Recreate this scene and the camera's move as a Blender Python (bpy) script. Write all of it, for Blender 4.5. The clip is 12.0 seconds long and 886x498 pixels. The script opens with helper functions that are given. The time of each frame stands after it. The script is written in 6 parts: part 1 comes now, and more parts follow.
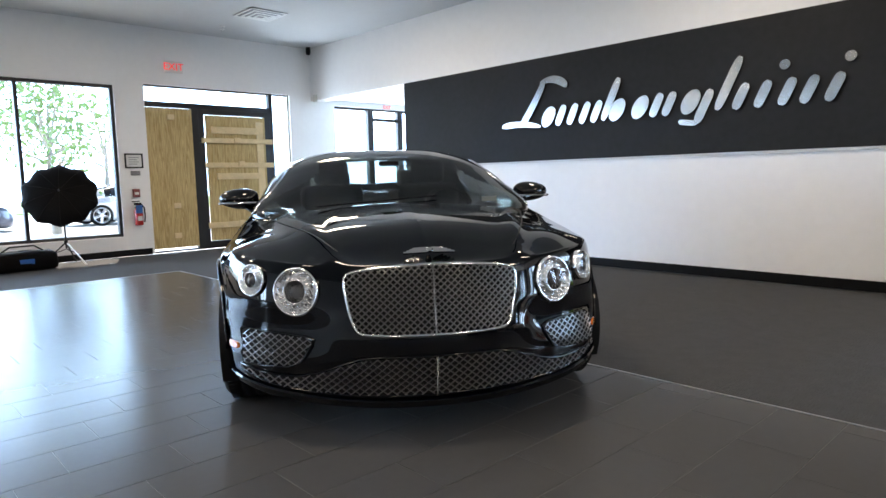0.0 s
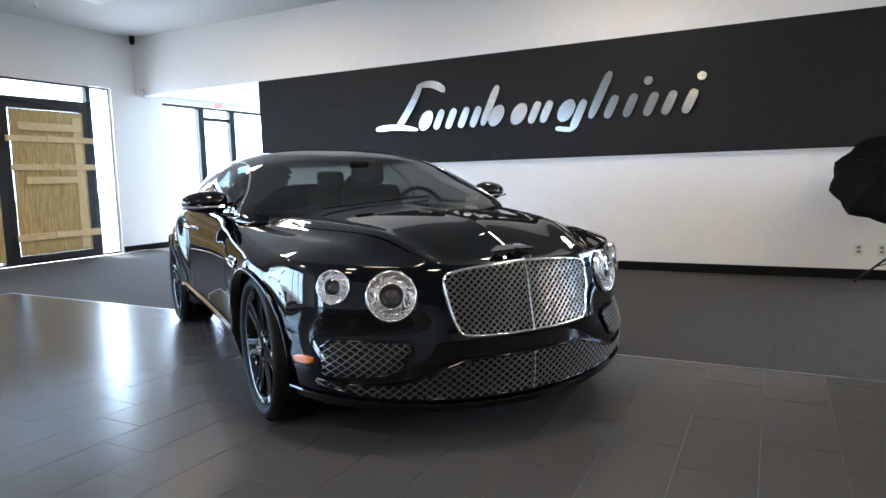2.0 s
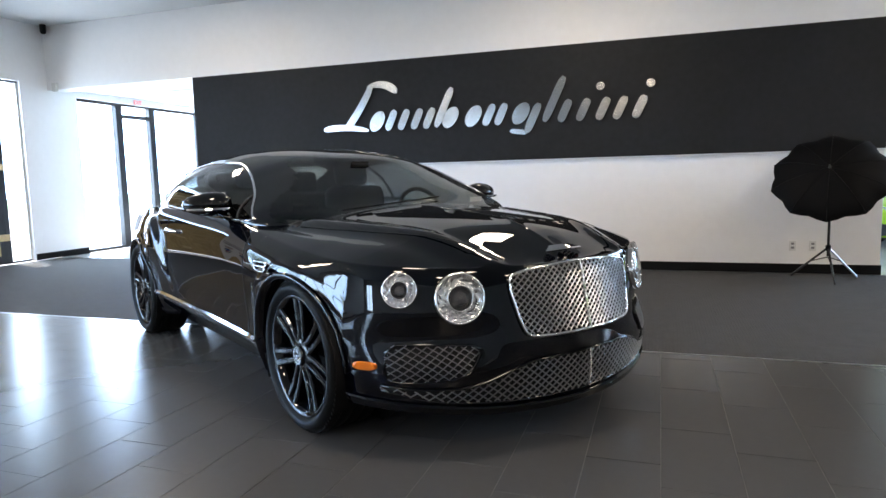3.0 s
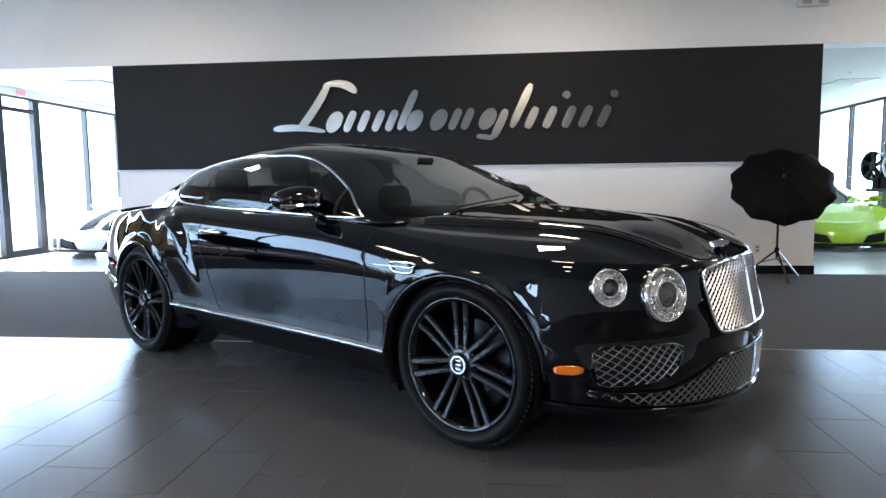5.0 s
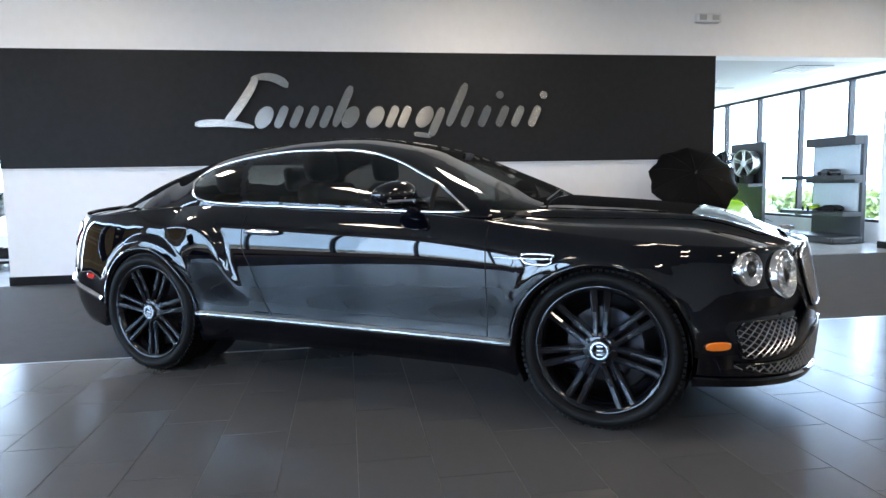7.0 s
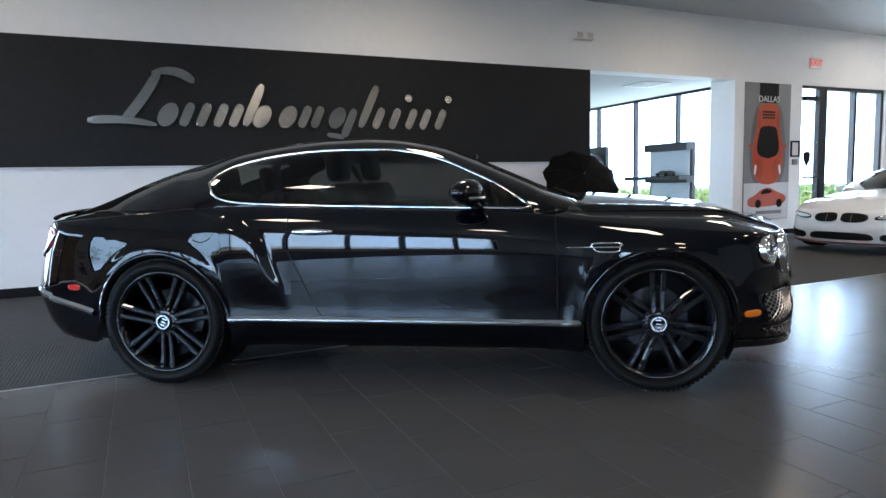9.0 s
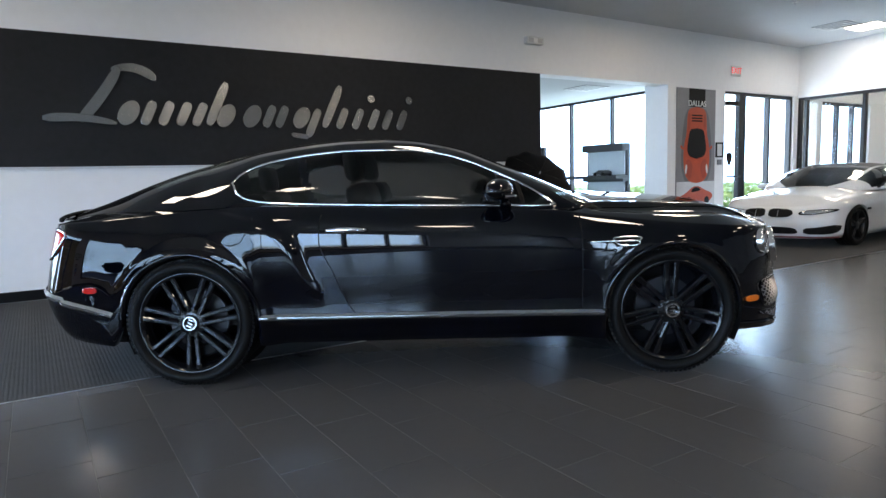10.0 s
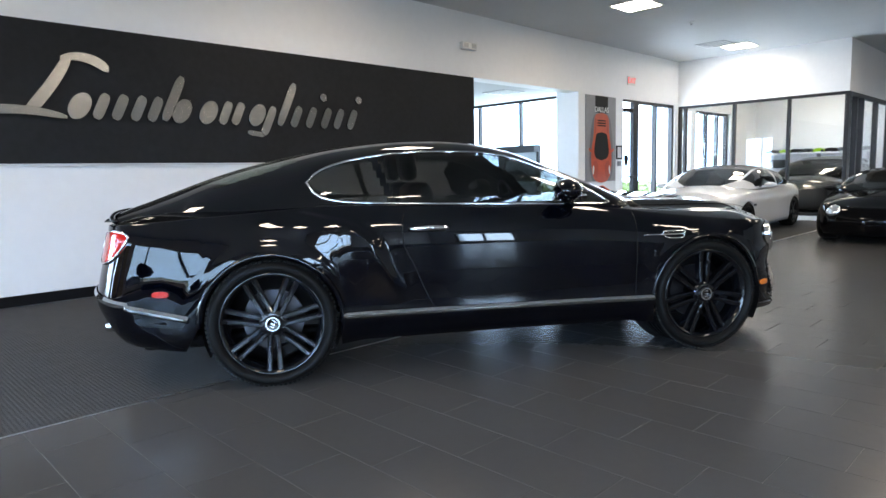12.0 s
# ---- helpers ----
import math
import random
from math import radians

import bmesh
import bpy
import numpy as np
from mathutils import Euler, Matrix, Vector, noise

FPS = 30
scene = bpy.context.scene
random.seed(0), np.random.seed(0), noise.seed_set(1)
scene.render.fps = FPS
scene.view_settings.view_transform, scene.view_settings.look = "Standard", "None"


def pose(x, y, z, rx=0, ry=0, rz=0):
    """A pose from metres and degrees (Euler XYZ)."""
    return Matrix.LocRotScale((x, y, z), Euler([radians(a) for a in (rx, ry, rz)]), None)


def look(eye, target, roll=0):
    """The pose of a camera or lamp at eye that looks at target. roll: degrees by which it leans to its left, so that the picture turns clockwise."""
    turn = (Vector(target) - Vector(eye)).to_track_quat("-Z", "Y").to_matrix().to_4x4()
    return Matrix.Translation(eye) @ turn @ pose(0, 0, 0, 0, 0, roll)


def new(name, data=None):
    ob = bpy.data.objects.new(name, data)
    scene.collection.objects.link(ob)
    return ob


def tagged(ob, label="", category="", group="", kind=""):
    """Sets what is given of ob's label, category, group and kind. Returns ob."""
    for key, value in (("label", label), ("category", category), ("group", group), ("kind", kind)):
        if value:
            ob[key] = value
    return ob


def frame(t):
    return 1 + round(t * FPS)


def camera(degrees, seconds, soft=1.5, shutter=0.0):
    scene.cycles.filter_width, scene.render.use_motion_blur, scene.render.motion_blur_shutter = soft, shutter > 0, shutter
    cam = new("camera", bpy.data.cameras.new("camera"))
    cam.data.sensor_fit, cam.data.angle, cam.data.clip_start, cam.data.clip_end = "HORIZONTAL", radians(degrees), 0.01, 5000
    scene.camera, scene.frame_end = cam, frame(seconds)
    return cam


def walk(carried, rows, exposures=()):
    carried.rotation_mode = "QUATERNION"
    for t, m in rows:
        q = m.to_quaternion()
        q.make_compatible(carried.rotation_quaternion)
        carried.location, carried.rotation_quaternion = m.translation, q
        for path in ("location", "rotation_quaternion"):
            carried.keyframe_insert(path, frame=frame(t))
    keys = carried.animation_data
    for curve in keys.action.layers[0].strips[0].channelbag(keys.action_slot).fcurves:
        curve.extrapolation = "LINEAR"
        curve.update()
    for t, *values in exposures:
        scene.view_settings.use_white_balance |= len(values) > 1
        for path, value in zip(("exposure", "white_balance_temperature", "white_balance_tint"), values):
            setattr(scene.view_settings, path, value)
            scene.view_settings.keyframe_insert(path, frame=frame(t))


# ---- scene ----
cam = camera(69.2, 12.0)
PATH = [
    (0, (3.983, -3.142, 1.153), (2.537, -1.778, 0.934), -1.3),
    (0.5, (3.721, -3.358, 1.146), (2.396, -1.875, 0.927), -1.3),
    (1, (3.463, -3.584, 1.147), (2.262, -2.0, 0.929), -1.2),
    (1.5, (3.207, -3.78, 1.154), (2.141, -2.102, 0.931), -1.4),
    (2, (2.921, -3.934, 1.156), (2.006, -2.169, 0.935), -1.5),
    (2.5, (2.609, -4.076, 1.162), (1.842, -2.242, 0.944), -1.3),
    (3, (2.289, -4.167, 1.165), (1.65, -2.285, 0.943), -1.4),
    (5, (0.923, -4.261, 1.105), (0.713, -2.281, 0.91), -0.6),
    (5.5, (0.591, -4.259, 1.1), (0.489, -2.271, 0.9), -0.6),
    (6, (0.264, -4.269, 1.095), (0.287, -2.279, 0.898), -0.9),
    (6.5, (-0.061, -4.265, 1.094), (0.094, -2.281, 0.893), -1.0),
    (7, (-0.366, -4.242, 1.094), (-0.072, -2.274, 0.892), -1.1),
    (9, (-1.632, -4.076, 1.101), (-0.792, -2.273, 0.894), -1.4),
    (9.5, (-1.942, -4.012, 1.107), (-0.984, -2.27, 0.897), -1.4),
    (10, (-2.25, -3.921, 1.114), (-1.185, -2.242, 0.9), -1.6),
    (10.5, (-2.536, -3.804, 1.125), (-1.391, -2.179, 0.905), -1.6),
    (11, (-2.828, -3.67, 1.133), (-1.599, -2.108, 0.91), -1.5),
    (11.5, (-3.094, -3.51, 1.139), (-1.782, -2.017, 0.915), -1.5),
    (12, (-3.338, -3.333, 1.152), (-1.941, -1.92, 0.924), -1.4),
]
walk(cam, [(t, look(eye, target, roll)) for t, eye, target, roll in PATH],
     [(0, 1.2, 7400, 13), (3, 1.27, 7300, 13), (5.5, 1.03, 7200, 13), (7, 1.22, 7200, 13), (9.5, 0.57, 7100, 12), (10.5, 0.68, 7100, 12), (12, 1.03, 7200, 12)])

# ---- world, sun, large lights, exposure ----
world = bpy.data.worlds.new("daylight")
world.use_nodes = True
scene.world = world
_nt = world.node_tree
_sky = _nt.nodes.new("ShaderNodeTexSky")
_sky.sky_type = "NISHITA"
_sky.sun_disc = False
_sky.sun_elevation = radians(68)
_sky.sun_rotation = radians(-72)
_nt.nodes["Background"].inputs["Strength"].default_value = 0.15
_nt.links.new(_sky.outputs["Color"], _nt.nodes["Background"].inputs["Color"])

sun = new("sun", bpy.data.lights.new("sun", "SUN"))
sun.data.energy, sun.data.angle, sun.data.color = 5.0, radians(0.5), (1.0, 0.95, 0.88)
sun.matrix_world = look((0, 0, 20), (7.5, -2.5, 0))


def window_light(name, eye, target, w, h, power, colour=(0.55, 0.74, 1.0)):
    """Sky light entering through a window opening."""
    d = bpy.data.lights.new(name, "AREA")
    d.shape, d.size, d.size_y, d.energy, d.color = "RECTANGLE", w, h, power, colour
    ob = new(name, d)
    ob.matrix_world = look(eye, target)
    return ob


window_light("left_window_light", (-7.70, -7.4, 1.65), (-3.0, -7.0, 0.9), 6.0, 2.4, 170)
window_light("left_back_light", (-7.70, 8.2, 1.45), (-3.0, 8.2, 0.95), 7.6, 2.6, 520)
window_light("right_back_light", (8.80, 8.4, 1.65), (4.0, 8.4, 0.95), 7.6, 2.4, 230)
window_light("rear_window_light", (-5.46, -16.6, 1.7), (-5.46, -10.0, 0.8), 1.7, 2.4, 90)
window_light("entrance_light", (10.5, 4.6, 1.45), (10.2, 0, 0.9), 2.4, 2.6, 190)
window_light("office_window_light", (14.0, 4.5, 1.5), (14.0, 0, 1.0), 2.2, 2.3, 90)
window_light("side_light", (-7.45, 3.19, 1.4), (0.0, 2.2, 0.8), 0.30, 2.6, 45)

# ---- materials ----
def mat(name, colour, rough=0.5, metal=0.0, vary=0.0, scale=6.0, bump=0.0, bump_scale=60.0, coat=0.0, rvary=0.0, random=0.0, spec=0.5):
    """A principled surface: base colour with two scales of variation, roughness variation and fine relief."""
    m = bpy.data.materials.new(name)
    m.use_nodes = True
    nt = m.node_tree
    b = nt.nodes["Principled BSDF"]
    b.inputs["Base Color"].default_value = (*colour, 1)
    b.inputs["Roughness"].default_value = rough
    b.inputs["Metallic"].default_value = metal
    b.inputs["Coat Weight"].default_value = coat
    b.inputs["Coat Roughness"].default_value = 0.02
    b.inputs["Coat IOR"].default_value = 1.5
    b.inputs["Specular IOR Level"].default_value = spec
    co = nt.nodes.new("ShaderNodeTexCoord")
    if vary or rvary:
        n1, n2 = nt.nodes.new("ShaderNodeTexNoise"), nt.nodes.new("ShaderNodeTexNoise")
        n1.inputs["Scale"].default_value, n2.inputs["Scale"].default_value = scale, scale * 9
        n1.inputs["Detail"].default_value, n2.inputs["Detail"].default_value = 4, 3
        for n in (n1, n2):
            nt.links.new(co.outputs["Object"], n.inputs["Vector"])
        add = nt.nodes.new("ShaderNodeMath")
        add.operation = "ADD"
        nt.links.new(n1.outputs["Fac"], add.inputs[0])
        nt.links.new(n2.outputs["Fac"], add.inputs[1])
        src = add.outputs[0]
        if random:
            info, mul = nt.nodes.new("ShaderNodeObjectInfo"), nt.nodes.new("ShaderNodeMath")
            mul.operation = "MULTIPLY_ADD"
            mul.inputs[1].default_value, mul.inputs[2].default_value = random, 0
            nt.links.new(info.outputs["Random"], mul.inputs[0])
            nt.links.new(src, mul.inputs[2])
            src = mul.outputs[0]
        if vary:
            mr = nt.nodes.new("ShaderNodeMapRange")
            mr.inputs["From Min"].default_value, mr.inputs["From Max"].default_value = 0.6, 1.4 + random
            mr.inputs["To Min"].default_value, mr.inputs["To Max"].default_value = 1 - vary, 1 + vary
            nt.links.new(src, mr.inputs["Value"])
            mx = nt.nodes.new("ShaderNodeVectorMath")
            mx.operation = "SCALE"
            mx.inputs[0].default_value = colour
            nt.links.new(mr.outputs["Result"], mx.inputs["Scale"])
            nt.links.new(mx.outputs["Vector"], b.inputs["Base Color"])
        if rvary:
            mr = nt.nodes.new("ShaderNodeMapRange")
            mr.inputs["From Min"].default_value, mr.inputs["From Max"].default_value = 0.6, 1.4
            mr.inputs["To Min"].default_value, mr.inputs["To Max"].default_value = rough - rvary, rough + rvary
            nt.links.new(src, mr.inputs["Value"])
            nt.links.new(mr.outputs["Result"], b.inputs["Roughness"])
    if bump:
        nz, bp = nt.nodes.new("ShaderNodeTexNoise"), nt.nodes.new("ShaderNodeBump")
        nz.inputs["Scale"].default_value, nz.inputs["Detail"].default_value = bump_scale, 5
        bp.inputs["Strength"].default_value, bp.inputs["Distance"].default_value = bump, 0.01
        nt.links.new(co.outputs["Object"], nz.inputs["Vector"])
        nt.links.new(nz.outputs["Fac"], bp.inputs["Height"])
        nt.links.new(bp.outputs["Normal"], b.inputs["Normal"])
    return m


def glass(name, tint, gloss=1.0, rough=0.0):
    """A thin pane: see-through with a tint, and a fresnel gloss."""
    m = bpy.data.materials.new(name)
    m.use_nodes = True
    nt = m.node_tree
    nt.nodes.remove(nt.nodes["Principled BSDF"])
    out = nt.nodes["Material Output"]
    tr, gl, mx, fr, pw, ma = (nt.nodes.new("ShaderNode" + k) for k in ("BsdfTransparent", "BsdfGlossy", "MixShader", "LayerWeight", "Math", "Math"))
    tr.inputs["Color"].default_value = (*tint, 1)
    gl.inputs["Color"].default_value = (gloss, gloss, gloss, 1)
    gl.inputs["Roughness"].default_value = rough
    pw.operation, ma.operation = "POWER", "MULTIPLY_ADD"
    pw.inputs[1].default_value = 5.0
    ma.inputs[1].default_value, ma.inputs[2].default_value = 0.9, 0.04
    nt.links.new(fr.outputs["Facing"], pw.inputs[0])
    nt.links.new(pw.outputs[0], ma.inputs[0])
    nt.links.new(ma.outputs[0], mx.inputs[0])
    nt.links.new(tr.outputs[0], mx.inputs[1])
    nt.links.new(gl.outputs[0], mx.inputs[2])
    nt.links.new(mx.outputs[0], out.inputs["Surface"])
    return m


def glow(name, colour, strength):
    m = bpy.data.materials.new(name)
    m.use_nodes = True
    b = m.node_tree.nodes["Principled BSDF"]
    b.inputs["Base Color"].default_value = (*colour, 1)
    b.inputs["Emission Color"].default_value = (*colour, 1)
    b.inputs["Emission Strength"].default_value = strength
    return m


def plywood_mat():
    """Construction plywood: long wavy grain and knots."""
    m = mat("plywood", (0.52, 0.36, 0.15), 0.75, vary=0.18, scale=3, bump=0.15, bump_scale=40)
    nt = m.node_tree
    b = nt.nodes["Principled BSDF"]
    co = nt.nodes["Texture Coordinate"]
    mp, wv, rp, mul = (nt.nodes.new("ShaderNode" + k) for k in ("Mapping", "TexNoise", "ValToRGB", "MixRGB"))
    mp.inputs["Scale"].default_value = (9, 9, 0.7)
    wv.inputs["Scale"].default_value, wv.inputs["Detail"].default_value = 3.0, 6
    wv.inputs["Distortion"].default_value = 2.2
    rp.color_ramp.elements[0].position, rp.color_ramp.elements[1].position = 0.35, 0.62
    rp.color_ramp.elements[0].color, rp.color_ramp.elements[1].color = (0.38, 0.26, 0.10, 1), (0.60, 0.46, 0.22, 1)
    nt.links.new(co.outputs["Object"], mp.inputs["Vector"])
    nt.links.new(mp.outputs["Vector"], wv.inputs["Vector"])
    nt.links.new(wv.outputs["Fac"], rp.inputs["Fac"])
    nt.links.new(rp.outputs["Color"], b.inputs["Base Color"])
    return m


WALL = mat("white_wall_paint", (0.86, 0.86, 0.855), 0.55, vary=0.025, scale=1.2, bump=0.05, bump_scale=180)
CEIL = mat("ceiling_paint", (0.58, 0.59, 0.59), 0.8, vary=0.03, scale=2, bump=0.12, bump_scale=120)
PANEL = mat("charcoal_panel_paint", (0.0225, 0.0235, 0.0255), 0.5, vary=0.15, scale=1.5, rvary=0.06, bump=0.03, bump_scale=150, spec=0.08)
BLACK_TRIM = mat("black_anodised_frame", (0.018, 0.018, 0.02), 0.4, metal=0.3, vary=0.2, scale=8)
BASEB = mat("black_vinyl_base", (0.008, 0.008, 0.009), 0.5, vary=0.2, scale=5, spec=0.1)
TILE = mat("dark_porcelain_tile", (0.066, 0.067, 0.069), 0.25, vary=0.05, scale=2.5, random=0.5, spec=0.17)
GROUT = mat("dark_grout", (0.085, 0.083, 0.08), 0.9, vary=0.2, scale=12)
CARPET = mat("dark_carpet", (0.046, 0.046, 0.047), 0.95, vary=0.22, scale=9, bump=0.6, bump_scale=420)
_ct = CARPET.node_tree
_wave, _mixh = _ct.nodes.new("ShaderNodeTexWave"), _ct.nodes.new("ShaderNodeMath")
_wave.inputs["Scale"].default_value, _wave.inputs["Distortion"].default_value = 14.0, 0.6
_mixh.operation = "MULTIPLY_ADD"
_mixh.inputs[1].default_value = 0.45
_ct.links.new(_ct.nodes["Texture Coordinate"].outputs["Object"], _wave.inputs["Vector"])
_bump = _ct.nodes["Bump"]
_old = _bump.inputs["Height"].links[0].from_socket
_ct.links.new(_wave.outputs["Fac"], _mixh.inputs[0])
_ct.links.new(_old, _mixh.inputs[2])
_ct.links.new(_mixh.outputs[0], _bump.inputs["Height"])
PALE_FLOOR = mat("pale_glossy_tile", (0.42, 0.43, 0.44), 0.22, vary=0.06, scale=2, rvary=0.05)
STEEL = mat("brushed_steel_letters", (0.40, 0.40, 0.39), 0.17, metal=1.0, vary=0.06, scale=5, rvary=0.05, bump=0.04, bump_scale=240)
CHROME = mat("chrome", (0.86, 0.86, 0.87), 0.06, metal=1.0, vary=0.02, scale=10)
PAINT = mat("black_car_paint", (0.0007, 0.0010, 0.0024), 0.5, coat=1.0, vary=0.1, scale=3, spec=0.0)
RUBBER = mat("tyre_rubber", (0.006, 0.006, 0.006), 0.55, vary=0.25, scale=20, bump=0.1, bump_scale=200, spec=0.12)
RIM = mat("gloss_black_alloy", (0.003, 0.0034, 0.0045), 0.35, coat=1.0, vary=0.1, scale=9, spec=0.0)
DARK = mat("matt_black_plastic", (0.004, 0.004, 0.0045), 0.6, vary=0.2, scale=15, spec=0.2)
LEATHER = mat("black_leather", (0.007, 0.0065, 0.0065), 0.55, vary=0.2, scale=25, bump=0.15, bump_scale=300, spec=0.2)
DISC = mat("brake_disc_steel", (0.06, 0.06, 0.065), 0.4, metal=1.0, vary=0.1, scale=20)
DARKTINT = glass("dark_car_window", (0.07, 0.075, 0.08))
TINT = glass("tinted_car_glass", (0.26, 0.27, 0.27))
SCREEN = glass("windscreen_glass", (0.44, 0.47, 0.45))
REARGLASS = glass("rear_screen_glass", (0.50, 0.55, 0.52))
GRILLE = mat("polished_grille_mesh", (0.37, 0.37, 0.38), 0.30, metal=1.0, vary=0.05, scale=30)
PANE = glass("clear_window_pane", (0.95, 0.97, 0.97))
LAMPGLASS = glass("clear_lamp_lens", (0.9, 0.9, 0.9))
PROJ = mat("projector_glass", (0.035, 0.035, 0.04), 0.15, coat=1.0, vary=0.05, scale=30)
BOWL = mat("lamp_reflector", (0.85, 0.86, 0.88), 0.22, metal=1.0, vary=0.05, scale=30)
RED = mat("red_lamp_lens", (0.55, 0.015, 0.01), 0.12, coat=1.0, vary=0.08, scale=30)
AMBER = mat("amber_lamp_lens", (0.75, 0.16, 0.01), 0.15, coat=0.8, vary=0.08, scale=30)
PLY = plywood_mat()
TIMBER = mat("raw_softwood", (0.72, 0.57, 0.33), 0.7, vary=0.15, scale=7, bump=0.1, bump_scale=60)
FABRIC = mat("black_umbrella_cloth", (0.0035, 0.0035, 0.004), 0.6, vary=0.2, scale=6, bump=0.08, bump_scale=200, spec=0.07)
WHITE_PAINT = mat("white_car_paint", (0.78, 0.78, 0.77), 0.25, coat=1.0, vary=0.02, scale=2)
GREEN_PAINT = mat("lime_green_car_paint", (0.30, 0.52, 0.02), 0.25, coat=1.0, vary=0.04, scale=2)
EXITRED = glow("exit_sign_red", (0.85, 0.05, 0.05), 0.5)
PLASTIC = mat("white_plastic", (0.72, 0.72, 0.70), 0.4, vary=0.03, scale=6)
TROFFER = glow("troffer_diffuser", (1.0, 0.90, 0.78), 22.5)
ORANGE = mat("orange_print", (0.50, 0.062, 0.014), 0.4, vary=0.12, scale=7)
GREY_PRINT = mat("grey_poster_paper", (0.22, 0.22, 0.23), 0.4, vary=0.1, scale=3)
BLUE = mat("blue_label", (0.02, 0.12, 0.42), 0.45, vary=0.08, scale=12)
ALU = mat("satin_aluminium", (0.55, 0.55, 0.56), 0.3, metal=1.0, vary=0.05, scale=12)

# ---- mesh tools ----
def part(name, bm, material, parent=None, label="", smooth=False):
    """Links a bmesh as one mesh object."""
    me = bpy.data.meshes.new(name)
    bm.to_mesh(me)
    bm.free()
    if material:
        me.materials.append(material)
    if smooth:
        for p in me.polygons:
            p.use_smooth = True
    ob = new(name, me)
    if parent:
        ob.parent = parent
    if label:
        ob["label"] = label
    return ob


def empty(name, m, label="", category="", group="", kind=""):
    ob = new(name)
    ob.matrix_world = m
    return tagged(ob, label, category, group, kind)


def box(bm, x0, x1, y0, y1, z0, z1, bevel=0.0, m=None):
    """Adds a box, with its edges bevelled if asked, to bm."""
    g = bmesh.ops.create_cube(bm, size=1.0, matrix=Matrix.Translation(((x0 + x1) / 2, (y0 + y1) / 2, (z0 + z1) / 2)) @ Matrix.Diagonal((x1 - x0, y1 - y0, z1 - z0, 1)))
    vs = g["verts"]
    if bevel:
        es = list({e for v in vs for e in v.link_edges})
        r = bmesh.ops.bevel(bm, geom=es, offset=bevel, segments=2, affect="EDGES", profile=0.5)
        vs = list({v for f in r["faces"] for v in f.verts} | {v for v in vs if v.is_valid})
    if m is not None:
        bmesh.ops.transform(bm, matrix=m, verts=[v for v in vs if v.is_valid])
    return bm


def boxes(*rows, bevel=0.0):
    bm = bmesh.new()
    for r in rows:
        box(bm, *r, bevel=bevel)
    return bm


def tube(bm, pts, r, n=8, closed=False, flat=1.0):
    """A round bar along points; flat < 1 squashes it vertically."""
    pts = [Vector(p) for p in pts]
    k = len(pts)
    rings = []
    for i, p in enumerate(pts):
        a = pts[(i - 1) % k] if closed or i else pts[0]
        b = pts[(i + 1) % k] if closed or i < k - 1 else pts[-1]
        d = (b - a).normalized()
        up = Vector((0, 0, 1)) if abs(d.z) < 0.95 else Vector((0, 1, 0))
        s = d.cross(up).normalized()
        t = s.cross(d)
        rr = r(i / (k - 1)) if callable(r) else r
        rings.append([bm.verts.new(p + s * (rr * math.cos(2 * math.pi * j / n)) + t * (rr * flat * math.sin(2 * math.pi * j / n))) for j in range(n)])
    for i in range(k if closed else k - 1):
        A, B = rings[i], rings[(i + 1) % k]
        for j in range(n):
            bm.faces.new((A[j], A[(j + 1) % n], B[(j + 1) % n], B[j]))
    if not closed:
        bm.faces.new(rings[0][::-1])
        bm.faces.new(rings[-1])
    return bm


def lathe(bm, prof, n=48, axis="Y", at=(0, 0, 0), caps=False):
    """Turns (radius, along) pairs about an axis through at."""
    rings = []
    for r, a in prof:
        ring = []
        for j in range(n):
            c, s = r * math.cos(2 * math.pi * j / n), r * math.sin(2 * math.pi * j / n)
            p = {"X": (a, c, s), "Y": (c, a, s), "Z": (c, s, a)}[axis]
            ring.append(bm.verts.new((at[0] + p[0], at[1] + p[1], at[2] + p[2])))
        rings.append(ring)
    for A, B in zip(rings, rings[1:]):
        for j in range(n):
            bm.faces.new((A[j], A[(j + 1) % n], B[(j + 1) % n], B[j]))
    if caps:
        bm.faces.new(rings[0][::-1])
        bm.faces.new(rings[-1])
    return bm


def grid(bm, P, nu, nv, keep=None):
    """A surface from P(i, j), 0..nu by 0..nv; keep(i, j) picks cells."""
    V = {}

    def vert(i, j):
        if (i, j) not in V:
            V[i, j] = bm.verts.new(P(i, j))
        return V[i, j]
    for i in range(nu):
        for j in range(nv):
            if keep is None or keep(i, j):
                bm.faces.new((vert(i, j), vert(i + 1, j), vert(i + 1, j + 1), vert(i, j + 1)))
    return bm


def prism(bm, outline, depth, m=None):
    """A flat shape in x, z pushed along y by depth."""
    a = [bm.verts.new((x, 0, z)) for x, z in outline]
    b = [bm.verts.new((x, depth, z)) for x, z in outline]
    bm.faces.new(a)
    bm.faces.new(b[::-1])
    n = len(a)
    for i in range(n):
        bm.faces.new((a[i], b[i], b[(i + 1) % n], a[(i + 1) % n]))
    bmesh.ops.recalc_face_normals(bm, faces=list({f for v in a + b for f in v.link_faces}))
    if m is not None:
        bmesh.ops.transform(bm, matrix=m, verts=a + b)
    return bm


